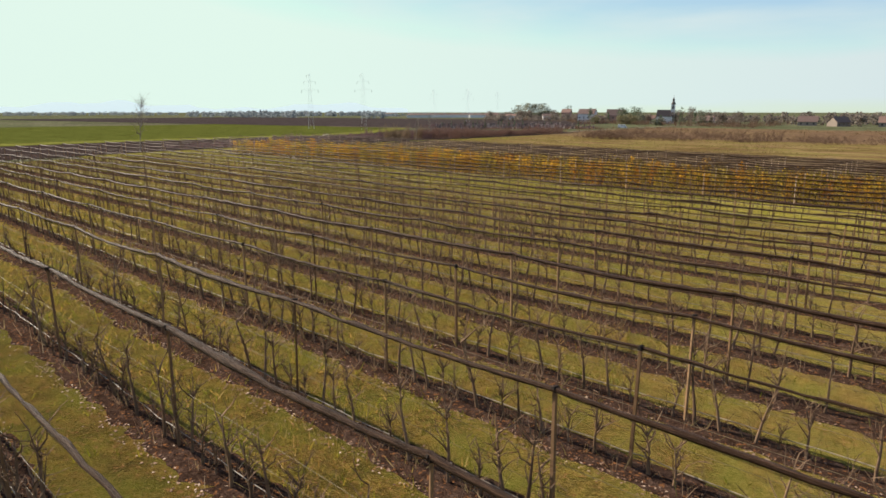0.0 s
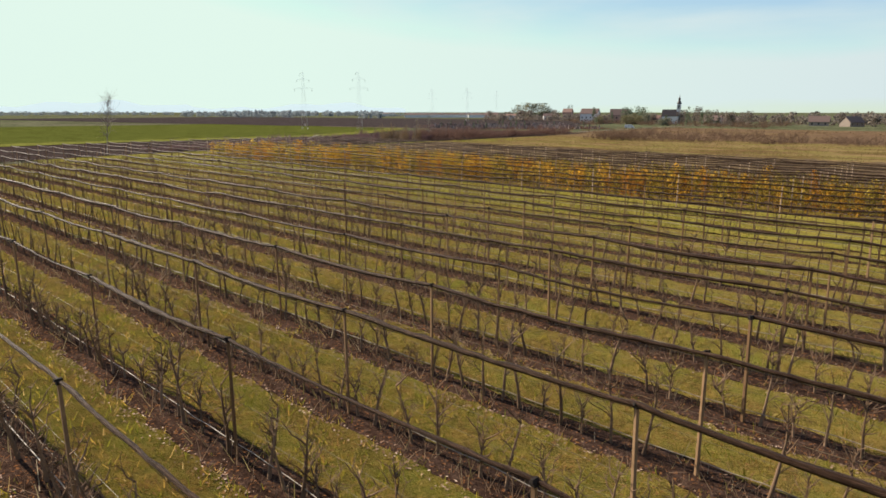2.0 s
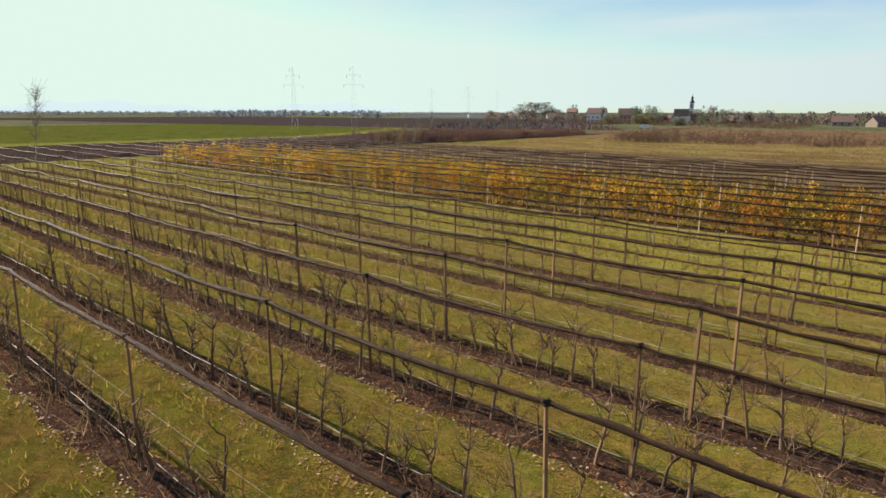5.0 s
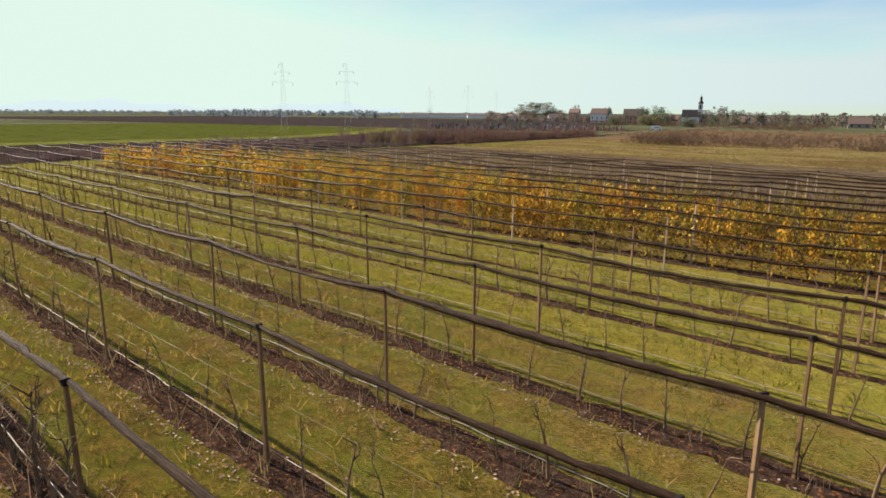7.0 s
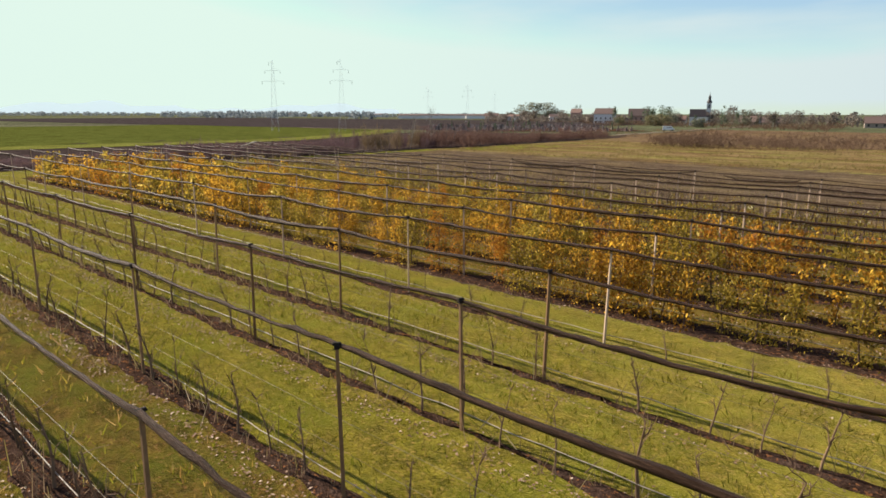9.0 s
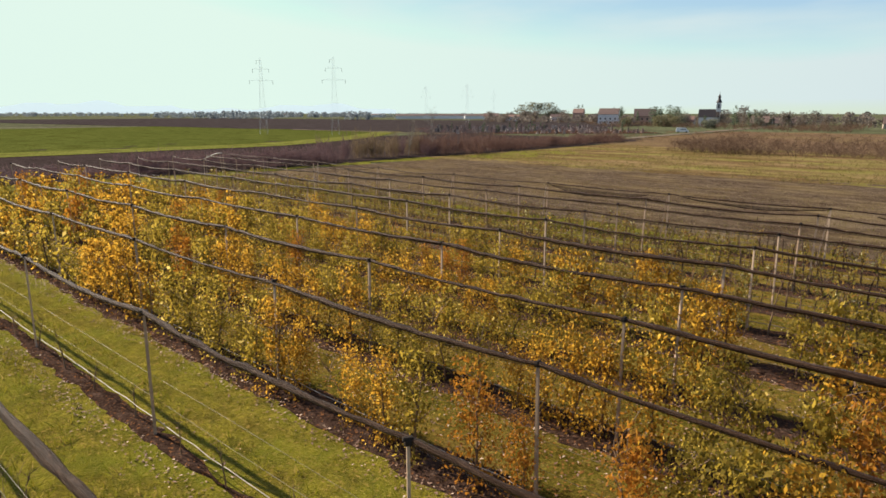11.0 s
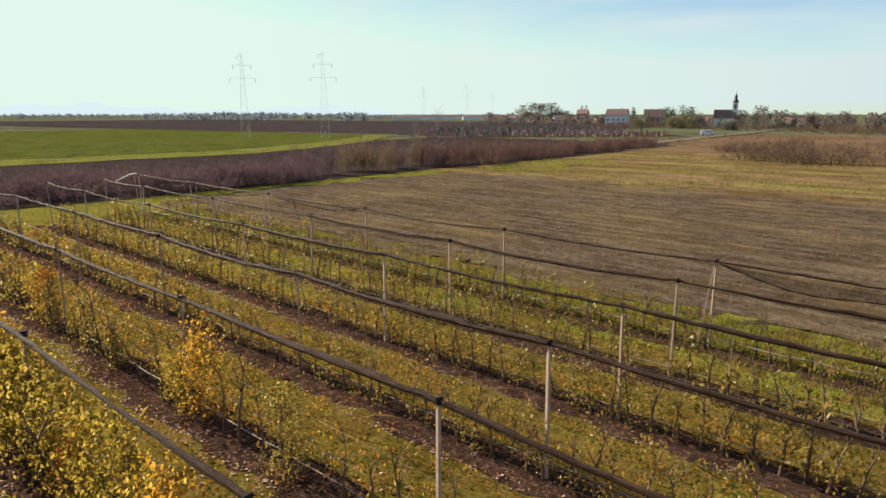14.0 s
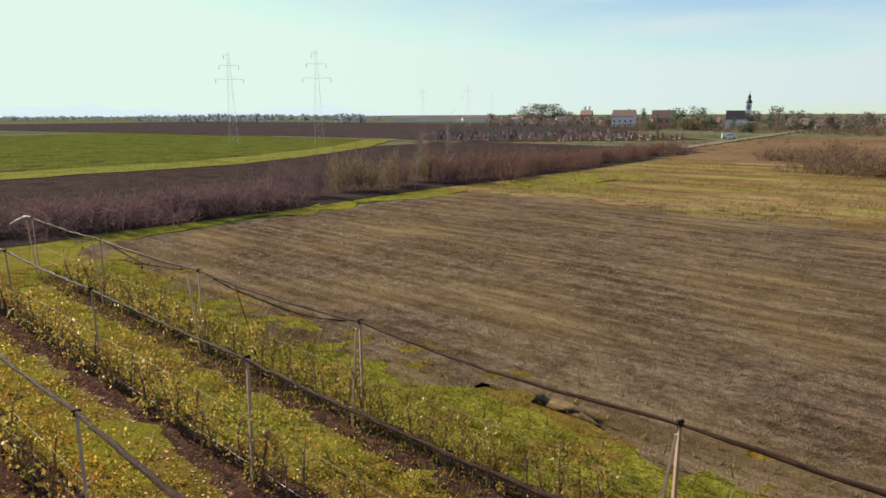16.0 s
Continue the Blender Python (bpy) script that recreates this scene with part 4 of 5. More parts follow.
def hedge():
    rng = random.Random(5)
    y = -34.0
    while y < 31:
        for _ in range(3):
            s = rng.uniform(2.0, 2.9)
            x = -65 + rng.gauss(0, 2.2)
            bush_thing("hedge_shrub", "leafless purple-brown shrub in a dense hedge", x, y + rng.gauss(0, 0.8), DENSE_ME[rng.randrange(5)],
                       (s, rng.uniform(2.6, 4.1) * (1.0 if y > -6 else 0.52)), "hedge along the channel", turn=rng.uniform(0, 360))
        y += rng.uniform(1.6, 2.4)
    # taller clumps and gaps
    for (x, yy, r, h, tan) in ((-69, 31, 2.4, 5.0, 0), (-67, 34, 1.8, 5.4, 0), (-68.5, 39, 2.4, 5.8, 1), (-66, 42.5, 2.6, 6.2, 1), (-67, 46, 2.2, 5.8, 1), (-68, 50, 2.4, 5.0, 0),
                               (-70, 54, 2.4, 5.6, 1), (-66, 56, 2.0, 4.2, 0)):
        for _ in range(3):
            bush_thing("tall_shrub", "tall leafless tan shrub beside the field" if tan else "tall leafless brown shrub beside the field", x + rng.gauss(0, 0.8), yy + rng.gauss(0, 0.8),
                       (TAN_ME if tan else DENSE_ME)[rng.randrange(3)], (0.85 * r * rng.uniform(0.65, 0.95), 1.15 * h * rng.uniform(0.6, 1.05)), "tall shrubs by the field", turn=rng.uniform(0, 360))
    y = 57.0
    while y < 146:
        for _ in range(3):
            h = 5.4 if y < 82 else 4.0
            x = -66 - 0.05 * (y - 57) + rng.gauss(0, 2.6)
            bush_thing("hedge_shrub", "leafless red-brown shrub in a hedge", x, y + rng.gauss(0, 0.9), RED_ME[rng.randrange(5)],
                       (rng.uniform(1.8, 2.9), h * rng.uniform(0.65, 1.05)), "hedge along the channel", turn=rng.uniform(0, 360))
        y += rng.uniform(2.2, 3.2)
    # scrub across the meadow
    pl = []
    low = []
    for _ in range(220):
        x = rng.uniform(-52, 130)
        y = (128 if x < -32 else 116) + abs(rng.gauss(0, 22)) + (6 if x < -10 else 0)
        low.append((x, y, lie(x, y), rng.uniform(0, 6.28), rng.uniform(1.4, 3.2) * (1.35 if -45 < x < 30 else 0.9), rng.randrange(5)))
    for cx, cy, n, s in ((-20, 107, 9, 4.6), (-29, 108, 6, 2.6), (-10, 109, 9, 3.0), (4, 111, 9, 2.7), (22, 113, 9, 2.5), (-38, 134, 14, 3.0), (40, 128, 12, 2.2), (75, 130, 14, 2.4)):
        for _ in range(n):
            x, y = cx + rng.gauss(0, 4.5), cy + rng.gauss(0, 2.2)
            pl.append((x, y, lie(x, y), rng.uniform(0, 6.28), s * rng.uniform(0.7, 1.15), rng.randrange(5)))
    joined("scrub", FINE, low, THICKET, "low brown leafless scrub on the fallow field", "scrub")
    joined("scrub", LIGHT, pl, THICKET, "brown leafless scrub along the far edge of the meadow", "scrub")
    pl = []
    for _ in range(420):
        x, y = rng.uniform(-95, 220), rng.uniform(150, 275)
        pl.append((x, y, lie(x, y), rng.uniform(0, 6.28), rng.uniform(0.7, 2.0), rng.randrange(5)))
    joined("weeds", WEED, pl, REEDS, "dry brown weeds on the fallow field", "weeds")


hedge()

# slender bare trees
BARE_TALL = [bare_tree(200 + i, 1.0, 30, False, 9, 0.26, 0.26) for i in range(3)]
BARE_ME = [quads_mesh("bare_tree", v * np.array([0.75, 0.75, 1.0]), f, GREYTWIG, True) for v, f in BARE_TALL]
for x, y, h, w in ((-62, -47, 11.6, 0), (-67, 58, 8.2, 1), (-64, 48, 6.6, 0)):
    ob = new("bare_tree", BARE_ME[w])
    ob.matrix_basis = pose(x, y, lie(x, y), 0, 0, 40 * w) @ Matrix.Diagonal((h, h, h, 1))
    tagged(ob, "slender leafless tree with a thin twiggy crown", "tree", "bare trees")

# ---- village ----
WALLS = [varied("cream render", ((0, (0.52, 0.45, 0.36)), (1, (0.62, 0.55, 0.45))), 0.9, 0.2, False, 0.8, 0.2),
         varied("white render", ((0, (0.66, 0.64, 0.60)), (1, (0.76, 0.74, 0.70))), 0.9, 0.2, False, 0.8, 0.15),
         varied("pink brick", ((0, (0.42, 0.25, 0.19)), (1, (0.50, 0.31, 0.24))), 0.9, 0.2, False, 0.8, 0.2),
         varied("grey-tan render", ((0, (0.26, 0.21, 0.17)), (1, (0.34, 0.28, 0.23))), 0.9, 0.2, False, 0.8, 0.2)]
ROOFS = [varied("brown roof tiles", ((0, (0.15, 0.10, 0.085)), (1, (0.21, 0.145, 0.12))), 0.85, 0.2, False, 2.0, 0.35),
         varied("red roof tiles", ((0, (0.225, 0.140, 0.112)), (1, (0.285, 0.180, 0.140))), 0.85, 0.2, False, 2.0, 0.35),
         varied("dark church roof", ((0, (0.035, 0.028, 0.028)), (1, (0.05, 0.04, 0.04))), 0.6, 0.3, False, 2.0, 0.3)]
PANE = varied("dark window glass", ((0, (0.02, 0.022, 0.025)), (1, (0.04, 0.045, 0.05))), 0.15, 0.6, False)
# OLIVE, RUSSET and MOSSY carry distance haze as a lighter, bluer colour
OLIVE = varied("haze-paled evergreen foliage", ((0, (0.085, 0.113, 0.074)), (1, (0.179, 0.208, 0.128))), 0.8, 0.05, True, 1.0, 0.0, 0, 0.4)
RUSSET = varied("haze-paled russet foliage", ((0, (0.133, 0.106, 0.087)), (0.6, (0.192, 0.162, 0.135)), (1, (0.277, 0.245, 0.198))), 0.8, 0.05, True, 1.0, 0.0, 0, 0.55)
MOSSY = varied("haze-paled olive foliage", ((0, (0.127, 0.136, 0.102)), (0.6, (0.194, 0.202, 0.144)), (1, (0.279, 0.265, 0.178))), 0.8, 0.05, True, 1.0, 0.0, 0, 0.55)
YELLOWISH = varied("yellowing foliage", ((0, (0.136, 0.128, 0.066)), (1, (0.240, 0.212, 0.120))), 0.8, 0.05, True, 1.0, 0.0, 0, 0.55)
# distance haze is put into these leaves as a pale blue-grey
HAZED_WOODS = varied("haze-greyed woods", ((0, (0.174, 0.210, 0.232)), (0.6, (0.203, 0.232, 0.248)), (1, (0.232, 0.258, 0.267))), 0.9, 0.0, True, 1.0, 0.0, 0, 0.6)


def house(x, y, length, depth, eave, ridge, turn, wall, roof, lab, storeys=1):
    h = thing("house", lab, "house", (x, y, lie(x, y)), "village houses", turn=turn)
    hl, hd = length / 2, depth / 2
    v = [(-hl, -hd, 0), (hl, -hd, 0), (hl, hd, 0), (-hl, hd, 0), (-hl, -hd, eave), (hl, -hd, eave), (hl, hd, eave), (-hl, hd, eave), (-hl, 0, ridge - 0.15), (hl, 0, ridge - 0.15)]
    f = [(0, 1, 5, 4), (2, 3, 7, 6), (1, 2, 6, 9, 5), (3, 0, 4, 8, 7)]
    part("wall", mesh_of("wall", v, f, wall), h)
    o, t = 0.45, 0.16
    drop = (ridge - eave) / hd * o
    rv, rf = [], []
    for s in (-1, 1):
        n = len(rv)
        e, r = (s * (hd + o), eave - drop), (0.0, ridge)
        for dz in (0, t):
            rv += [(-hl - o, e[0], e[1] + dz), (hl + o, e[0], e[1] + dz), (hl + o, r[0], r[1] + dz), (-hl - o, r[0], r[1] + dz)]
        rf += [(n, n + 1, n + 2, n + 3), (n + 4, n + 7, n + 6, n + 5), (n, n + 4, n + 5, n + 1), (n + 1, n + 5, n + 6, n + 2), (n + 3, n + 2, n + 6, n + 7), (n, n + 3, n + 7, n + 4)]
    roof_ob = part("roof", mesh_of("roof", rv, rf, roof), h)
    cv, cf = box(hl * 0.4 - 0.3, 0.4, ridge - 1.0, hl * 0.4 + 0.3, 1.0, ridge + 0.9)
    part("chimney", mesh_of("chimney", cv, cf, ROOFS[0]), roof_ob)
    n = max(2, int(length / 3.4))
    wv, wf = box(-0.55, -0.04, -0.7, 0.55, 0.05, 0.7)
    win = mesh_of("window", wv, wf, PANE)
    for s in range(storeys):
        for side in (-1, 1):
            for i in range(n):
                part("window", win, h, m=pose(-hl + length * (i + 0.5) / n, side * hd, 1.5 + 2.8 * s))
    return h


DEPTH = ((860, 660), (960, 650), (1040, 610), (1075, 520), (1110, 480), (1140, 432), (1180, 468), (1232, 460), (1290, 437), (1370, 440), (1480, 410), (1568, 400))


def depth(px):
    """How far off the village stands at a bearing."""
    return float(np.interp(px, *zip(*DEPTH)))


def from_end(px, d):
    """Plan place at a bearing from the far end of the flight: slope across the view, and distance."""
    yaw = radians(41.18) - math.atan(px * 0.979)
    return -6.4 - math.sin(yaw) * d, -12.1 + math.cos(yaw) * d


def village():
    S = 1136.5
    tall = ((1040, 440, 7, 8, 9.0, 20, 2, 1, "narrow pink house with red roof"), (1107, 385, 12, 9, 9.6, 15, 1, 0, "two-storey white house with brown tiled roof"),
            (1178, 440, 14, 9, 11.0, 25, 2, 0, "wide brown-roofed house behind trees"))
    for x, d, ln, dp, rd, turn, w, r, lab in tall:
        far = depth(x)
        g = far / d
        px, py = from_end((x - 784) / S, far)
        house(px, py, ln * g, dp * g, 6.3 * g, rd * g, turn, WALLS[w], ROOFS[r], lab, 2)
    low = ((907, 430, 15, 6, 4.3, 20, 1, 1, "long low white shed with a red roof"), (1000, 420, 10, 6, 4.8, 40, 1, 0, "small white house with brown roof"),
           (1075, 470, 10, 8, 6.0, 60, 0, 1, "low cream house with red roof"), (1262, 430, 11, 8, 6.2, 10, 0, 1, "low cream house with red roof"),
           (1420, 420, 12, 8, 6.6, 5, 0, 0, "low house with brown roof among bushes"), (870, 520, 12, 7, 5.5, 30, 1, 1, "small white house with red roof"),
           (1470, 425, 11, 8, 6.0, 15, 0, 0, "low house with brown roof among bushes"))
    for x, d, ln, dp, rd, turn, w, r, lab in low:
        far = depth(x) + d - 425
        g = far / d
        px, py = from_end((x - 784) / S, far)
        house(px, py, ln * g, dp * g, 3.0 * g, rd * g, turn, WALLS[w], ROOFS[r], lab, 1)
    for x, y, turn, r in ((-28, 408, 12, 0), (-6, 396, 60, 0), (22, 402, 8, 1), (52, 398, 20, 0), (92, 405, 15, 0), (120, 396, 40, 1)):
        house(x, y, 12, 8, 3.0, 6.6, turn, WALLS[3], ROOFS[r], "low village house with a tiled roof", 1)
    # long white halls far off
    for x, d, ln in ((715, 880, 38), (762, 900, 46), (800, 900, 40), (838, 880, 30), (650, 1200, 40), (500, 1300, 36)):
        px, py = from_end((x - 784) / S, d)
        house(px, py, ln, 12, 4.5, 6.4, 44, WALLS[1], ROOFS[0], "long white farm hall in the distance", 0)


village()


def church():
    x, y = -127.4, 407.5
    c = thing("church", "small white church with a dark roof and slim bell tower", "church", (x, y, lie(x, y)), turn=18)
    c.scale = (1.08, 1.08, 1.08)
    ln, dp, ev, rd = 11, 7, 6.0, 10.2
    v = [(-ln, -dp / 2, 0), (0, -dp / 2, 0), (0, dp / 2, 0), (-ln, dp / 2, 0), (-ln, -dp / 2, ev), (0, -dp / 2, ev), (0, dp / 2, ev), (-ln, dp / 2, ev), (-ln, 0, rd), (0, 0, rd)]
    part("wall", mesh_of("wall", v, [(0, 1, 5, 4), (2, 3, 7, 6), (1, 2, 6, 9, 5), (3, 0, 4, 8, 7)], WALLS[1]), c)
    rv = [(-ln - 0.4, -dp / 2 - 0.5, ev - 0.4), (0.3, -dp / 2 - 0.5, ev - 0.4), (0.3, 0, rd + 0.2), (-ln - 0.4, 0, rd + 0.2), (-ln - 0.4, dp / 2 + 0.5, ev - 0.4), (0.3, dp / 2 + 0.5, ev - 0.4)]
    roof = part("roof", mesh_of("roof", rv, [(0, 1, 2, 3), (3, 2, 5, 4)], ROOFS[2]), c)
    roof.modifiers.new("thick", "SOLIDIFY").thickness = 0.2
    tv, tf = box(-1.35, -1.35, 0, 1.35, 1.35, 14.5, 0.1)
    t = part("tower", mesh_of("tower", tv, tf, WALLS[1]), c, "slim bell tower")
    bv, bf = box(-0.5, -1.42, 11.0, 0.5, 1.42, 13.4)
    part("belfry_opening", mesh_of("belfry_opening", bv, bf, PANE), t)
    bv, bf = box(-1.42, -0.5, 11.0, 1.42, 0.5, 13.4)
    part("belfry_opening", mesh_of("belfry_opening", bv, bf, PANE), t)
    prof = [(1.8, 14.4), (1.7, 14.8), (1.25, 15.6), (1.0, 16.2), (0.75, 16.5), (0.75, 17.6), (0.95, 17.9), (0.5, 18.7), (0.12, 19.6), (0.06, 21.2)]
    sv, sf = tube([(0, 0, z) for _, z in prof], [r for r, _ in prof], 8)
    part("spire", mesh_of("spire", sv, sf, ROOFS[2], True), t, "dark onion spire")


church()


def village_trees():
    S = 1136.5
    rng = random.Random(3)
    k = 0
    sorts = (
        (MOSSY, "round", "olive-brown broadleaf tree among village houses",
         ((930, 440, 11, 6), (948, 436, 12.5, 6.5), (966, 440, 12, 6), (984, 442, 12.5, 6), (996, 446, 10, 5), (1258, 392, 9, 4), (1415, 410, 10, 4.5), (1222, 375, 6.5, 4), (1318, 350, 4.6, 3.2), (1334, 352, 5.0, 3.4))),
        (OLIVE, "cone", "dark green conifer among village houses",
         ((1037, 470, 13, 2.4), (1045, 470, 12, 2.2), (1141, 372, 12, 3.2), (1370, 380, 12.5, 3.2), (1480, 420, 10, 3), (1098, 420, 8, 2.4), (1166, 415, 9, 2.6), (1304, 410, 7, 2.4), (1395, 405, 9, 2.8), (1440, 415, 7, 2.5), (1530, 410, 8, 2.8))))
    broad = (
        (OLIVE, "round", "evergreen tree among village houses", ((1202, 395, 11.5, 4.2), (1213, 398, 10, 3.6), (1231, 400, 12.5, 3.4), (1244, 395, 11.5, 4.4))),
        (YELLOWISH, "round", "yellowing low tree in a village garden", ((1215, 360, 6, 3.6), (1232, 362, 7, 4), (1250, 365, 6, 3.4), (1150, 380, 6, 4))))
    wide = tuple((x + rng.gauss(0, 6), rng.uniform(395, 455), rng.uniform(4.2, 7.5) * (1.7 if x > 1280 else 1.0), rng.uniform(2.8, 4.6)) for x in range(870, 1560, 19))
    for m, shape, lab, spots in (*sorts, *broad, (RUSSET, "round", "russet autumn tree among village houses", wide)):
        for x, d, h, r in spots:
            far = depth(x) + d - 425
            g = far / d
            px, py = from_end((x - 784) / S, far)
            h, r = h * g, r * g
            k += 1
            tree_thing("village_tree", lab, px, py, 700 + k, h, r, 420 if shape == "cone" else 700, 0.26 * r / 4 + 0.10, m, shape)
    for x, y, h in ((-50, 398, 8), (-14, 410, 9), (8, 392, 7), (36, 400, 9), (68, 404, 8), (80, 394, 7), (108, 402, 9), (140, 404, 9), (160, 396, 8)):
        k += 1
        tree_thing("village_tree", "russet autumn tree among village houses", x, y, 700 + k, h, h * 0.5, 420, 0.5, RUSSET)
    # thickets and garden bushes in front of the houses
    pl = []
    for _ in range(300):
        x = rng.uniform(860, 1640)
        px, py = from_end((x - 784) / S, depth(x) - rng.uniform(-20, 90))
        pl.append((px, py, lie(px, py) - 0.2, rng.uniform(0, 6.28), rng.uniform(2.0, 5.6), rng.randrange(5)))
    joined("garden_bushes", FINE, pl, THICKET, "brown garden bushes round the village", "bushes")
    # distant belts of trees
    tem = [leafy(900 + i, 1.0, 0.62, 0.03, 90, 0.12)[1] for i in range(5)]
    cone = [leafy(910 + i, 1.0, 0.35, 0.03, 40, 0.11, "cone")[1] for i in range(2)]
    pl = []
    for x0, x1, d0, d1, n, h0, h1 in ((-300, 240, 1500, 1900, 170, 7, 12), (240, 420, 1000, 1300, 70, 7, 13), (330, 640, 1100, 1400, 150, 7, 14), (640, 900, 950, 1300, 90, 6, 10),
                                      (600, 640, 760, 800, 7, 9, 13), (340, 470, 900, 980, 26, 9, 15)):
        for _ in range(n):
            d = rng.uniform(d0, d1)
            px, py = from_end((rng.uniform(x0, x1) - 784) / S, d)
            pl.append((px, py, lie(px, py) - 0.5, rng.uniform(0, 6.28), 0.82 * rng.uniform(h0, h1), rng.randrange(7)))
    near = []
    for x0, x1, d0, d1, n, h0, h1 in ((860, 1568, 500, 680, 170, 3.5, 7), (1560, 2300, 420, 600, 80, 6, 10)):
        for _ in range(n):
            px, py = from_end((rng.uniform(x0, x1) - 784) / S, rng.uniform(d0, d1))
            near.append((px, py, lie(px, py) - 0.5, rng.uniform(0, 6.28), rng.uniform(h0, h1), rng.randrange(7)))
    joined("village_trees", tem + cone, near, RUSSET, "brown autumn trees behind the village houses", "trees")
    joined("far_trees", tem + cone, pl, HAZED_WOODS, "belt of trees along the horizon", "trees")


village_trees()


def cemetery():
    rng = random.Random(21)
    stone = varied("pale gravestone", ((0, (0.07, 0.050, 0.042)), (0.35, (0.26, 0.175, 0.140)), (0.6, (0.46, 0.37, 0.31)), (0.75, (0.15, 0.105, 0.085)), (1, (0.05, 0.036, 0.032))), 0.5, 0.5, False, 1.0, 0.2)
    meshes = []
    for i in range(3):
        ww, hh = ((0.8, 1.5), (0.6, 1.2), (0.5, 1.9))[i]
        lots = [box(-ww / 2, -0.14, 0, ww / 2, 0.14, hh, 0.03), box(-ww / 2 - 0.12, -0.3, -0.1, ww / 2 + 0.12, 0.3, 0.22, 0.02), box(-ww / 2, 0.3, -0.1, ww / 2, 2.0, 0.28, 0.04)]
        if i == 2:
            lots = [box(-0.09, -0.09, 0, 0.09, 0.09, hh), box(-0.45, -0.08, hh * 0.62, 0.45, 0.08, hh * 0.72), box(-0.4, -0.3, -0.1, 0.4, 0.3, 0.3, 0.03)]
        meshes.append(mesh_of("gravestone", *merge(*lots), stone))
    for i in range(300):
        u, w = rng.uniform(0, 95), rng.choice(range(0, 26)) * 4.2
        x, y = -158 + 0.68 * u - 0.74 * w, 160 + 0.74 * u + 0.68 * w + rng.gauss(0, 0.3)
        ob = new("gravestone", meshes[rng.randrange(3)])
        ob.matrix_basis = pose(x, y, lie(x, y) + 0.1, 0, 0, 42 + rng.gauss(0, 6)) @ Matrix.Diagonal((rng.uniform(0.8, 1.3), 1.1, rng.uniform(0.75, 1.4), 1))
        tagged(ob, "upright pale gravestone in the village cemetery", "gravestone", "cemetery gravestones")
    pl = []
    for i in range(190):
        u, w = rng.uniform(-4, 99), rng.uniform(-4, 108)
        x, y = -158 + 0.68 * u - 0.74 * w, 160 + 0.74 * u + 0.68 * w
        pl.append((x, y, lie(x, y) + 0.05, rng.uniform(0, 6.28), rng.uniform(0.8, 2.4), rng.randrange(5)))
    joined("cemetery_scrub", FINE, pl, TWIGS, "leafless brown scrub between the gravestones", "scrub")
    for i in range(18):
        u, w = rng.uniform(2, 92), rng.uniform(5, 100)
        x, y = -158 + 0.68 * u - 0.74 * w, 160 + 0.74 * u + 0.68 * w
        h = rng.uniform(2.6, 5.0)
        tree_thing("cypress", "narrow dark cypress between gravestones", x, y, 1200 + i, h, h * 0.2, 150, 0.22, OLIVE, "cone", "cemetery cypresses")


cemetery()
sheet("cemetery_ground", (-160, 156), (0.68, 0.74), (-0.74, 0.68), 104, 112, SOIL, 0.16, 6, 0.4, "dull ground of the cemetery", "ground")
sheet("road_track", (-73, 168), (-0.073, 0.997), (-0.997, -0.073), 240, 4.5, GRAVEL, 0.30, 4, 0.25, "pale dirt road to the village", "road")
sheet("road_field", (-150, 163), (-0.985, -0.03), (0.03, -0.985), 110, 4.0, GRAVEL, 0.30, 4, 0.25, "pale field track beside the wheat", "road")


def van():
    x, y = -85, 240
    white = varied("white car paint", ((0, (0.7, 0.7, 0.7)), (1, (0.78, 0.78, 0.78))), 0.3, 0.5, False)
    v = thing("van", "white van parked beside the village road", "van", (x, y, lie(x, y) + 0.3), turn=25)
    prof = [(-2.6, 0.4), (2.6, 0.4), (2.6, 1.1), (2.0, 1.3), (1.4, 2.1), (-2.5, 2.2), (-2.6, 1.9)]
    n = len(prof)
    verts = [(a, s * 0.95, b) for s in (-1, 1) for a, b in prof]
    faces = [tuple(range(n))[::-1], tuple(range(n, 2 * n))] + [(i, (i + 1) % n, n + (i + 1) % n, n + i) for i in range(n)]
    part("body", mesh_of("body", verts, faces, white), v)
    wv, wf = tube([(0, -0.12, 0), (0, 0.12, 0)], [0.36, 0.36], 12)
    tyre = mesh_of("wheel", wv, wf, CAP)
    for a in (-1.7, 1.7):
        for s in (-0.88, 0.88):
            part("wheel", tyre, v, m=pose(a, s, 0.36))
    gv, gf = box(-0.9, -0.98, 1.35, 1.5, 0.98, 1.95, 0.06)
    part("side_window", mesh_of("side_window", gv, gf, PANE), v)


van()

# ---- pylons ----
# steel lightened to near white so its colour holds the distance haze
STEEL = varied("haze-paled galvanised steel", ((0, (0.78, 0.80, 0.79)), (1, (0.84, 0.85, 0.84))), 0.55, 0.4, False, 1.0, 0.2)


def bar(a, b, r):
    return tube([a, b], [r, r], 4)


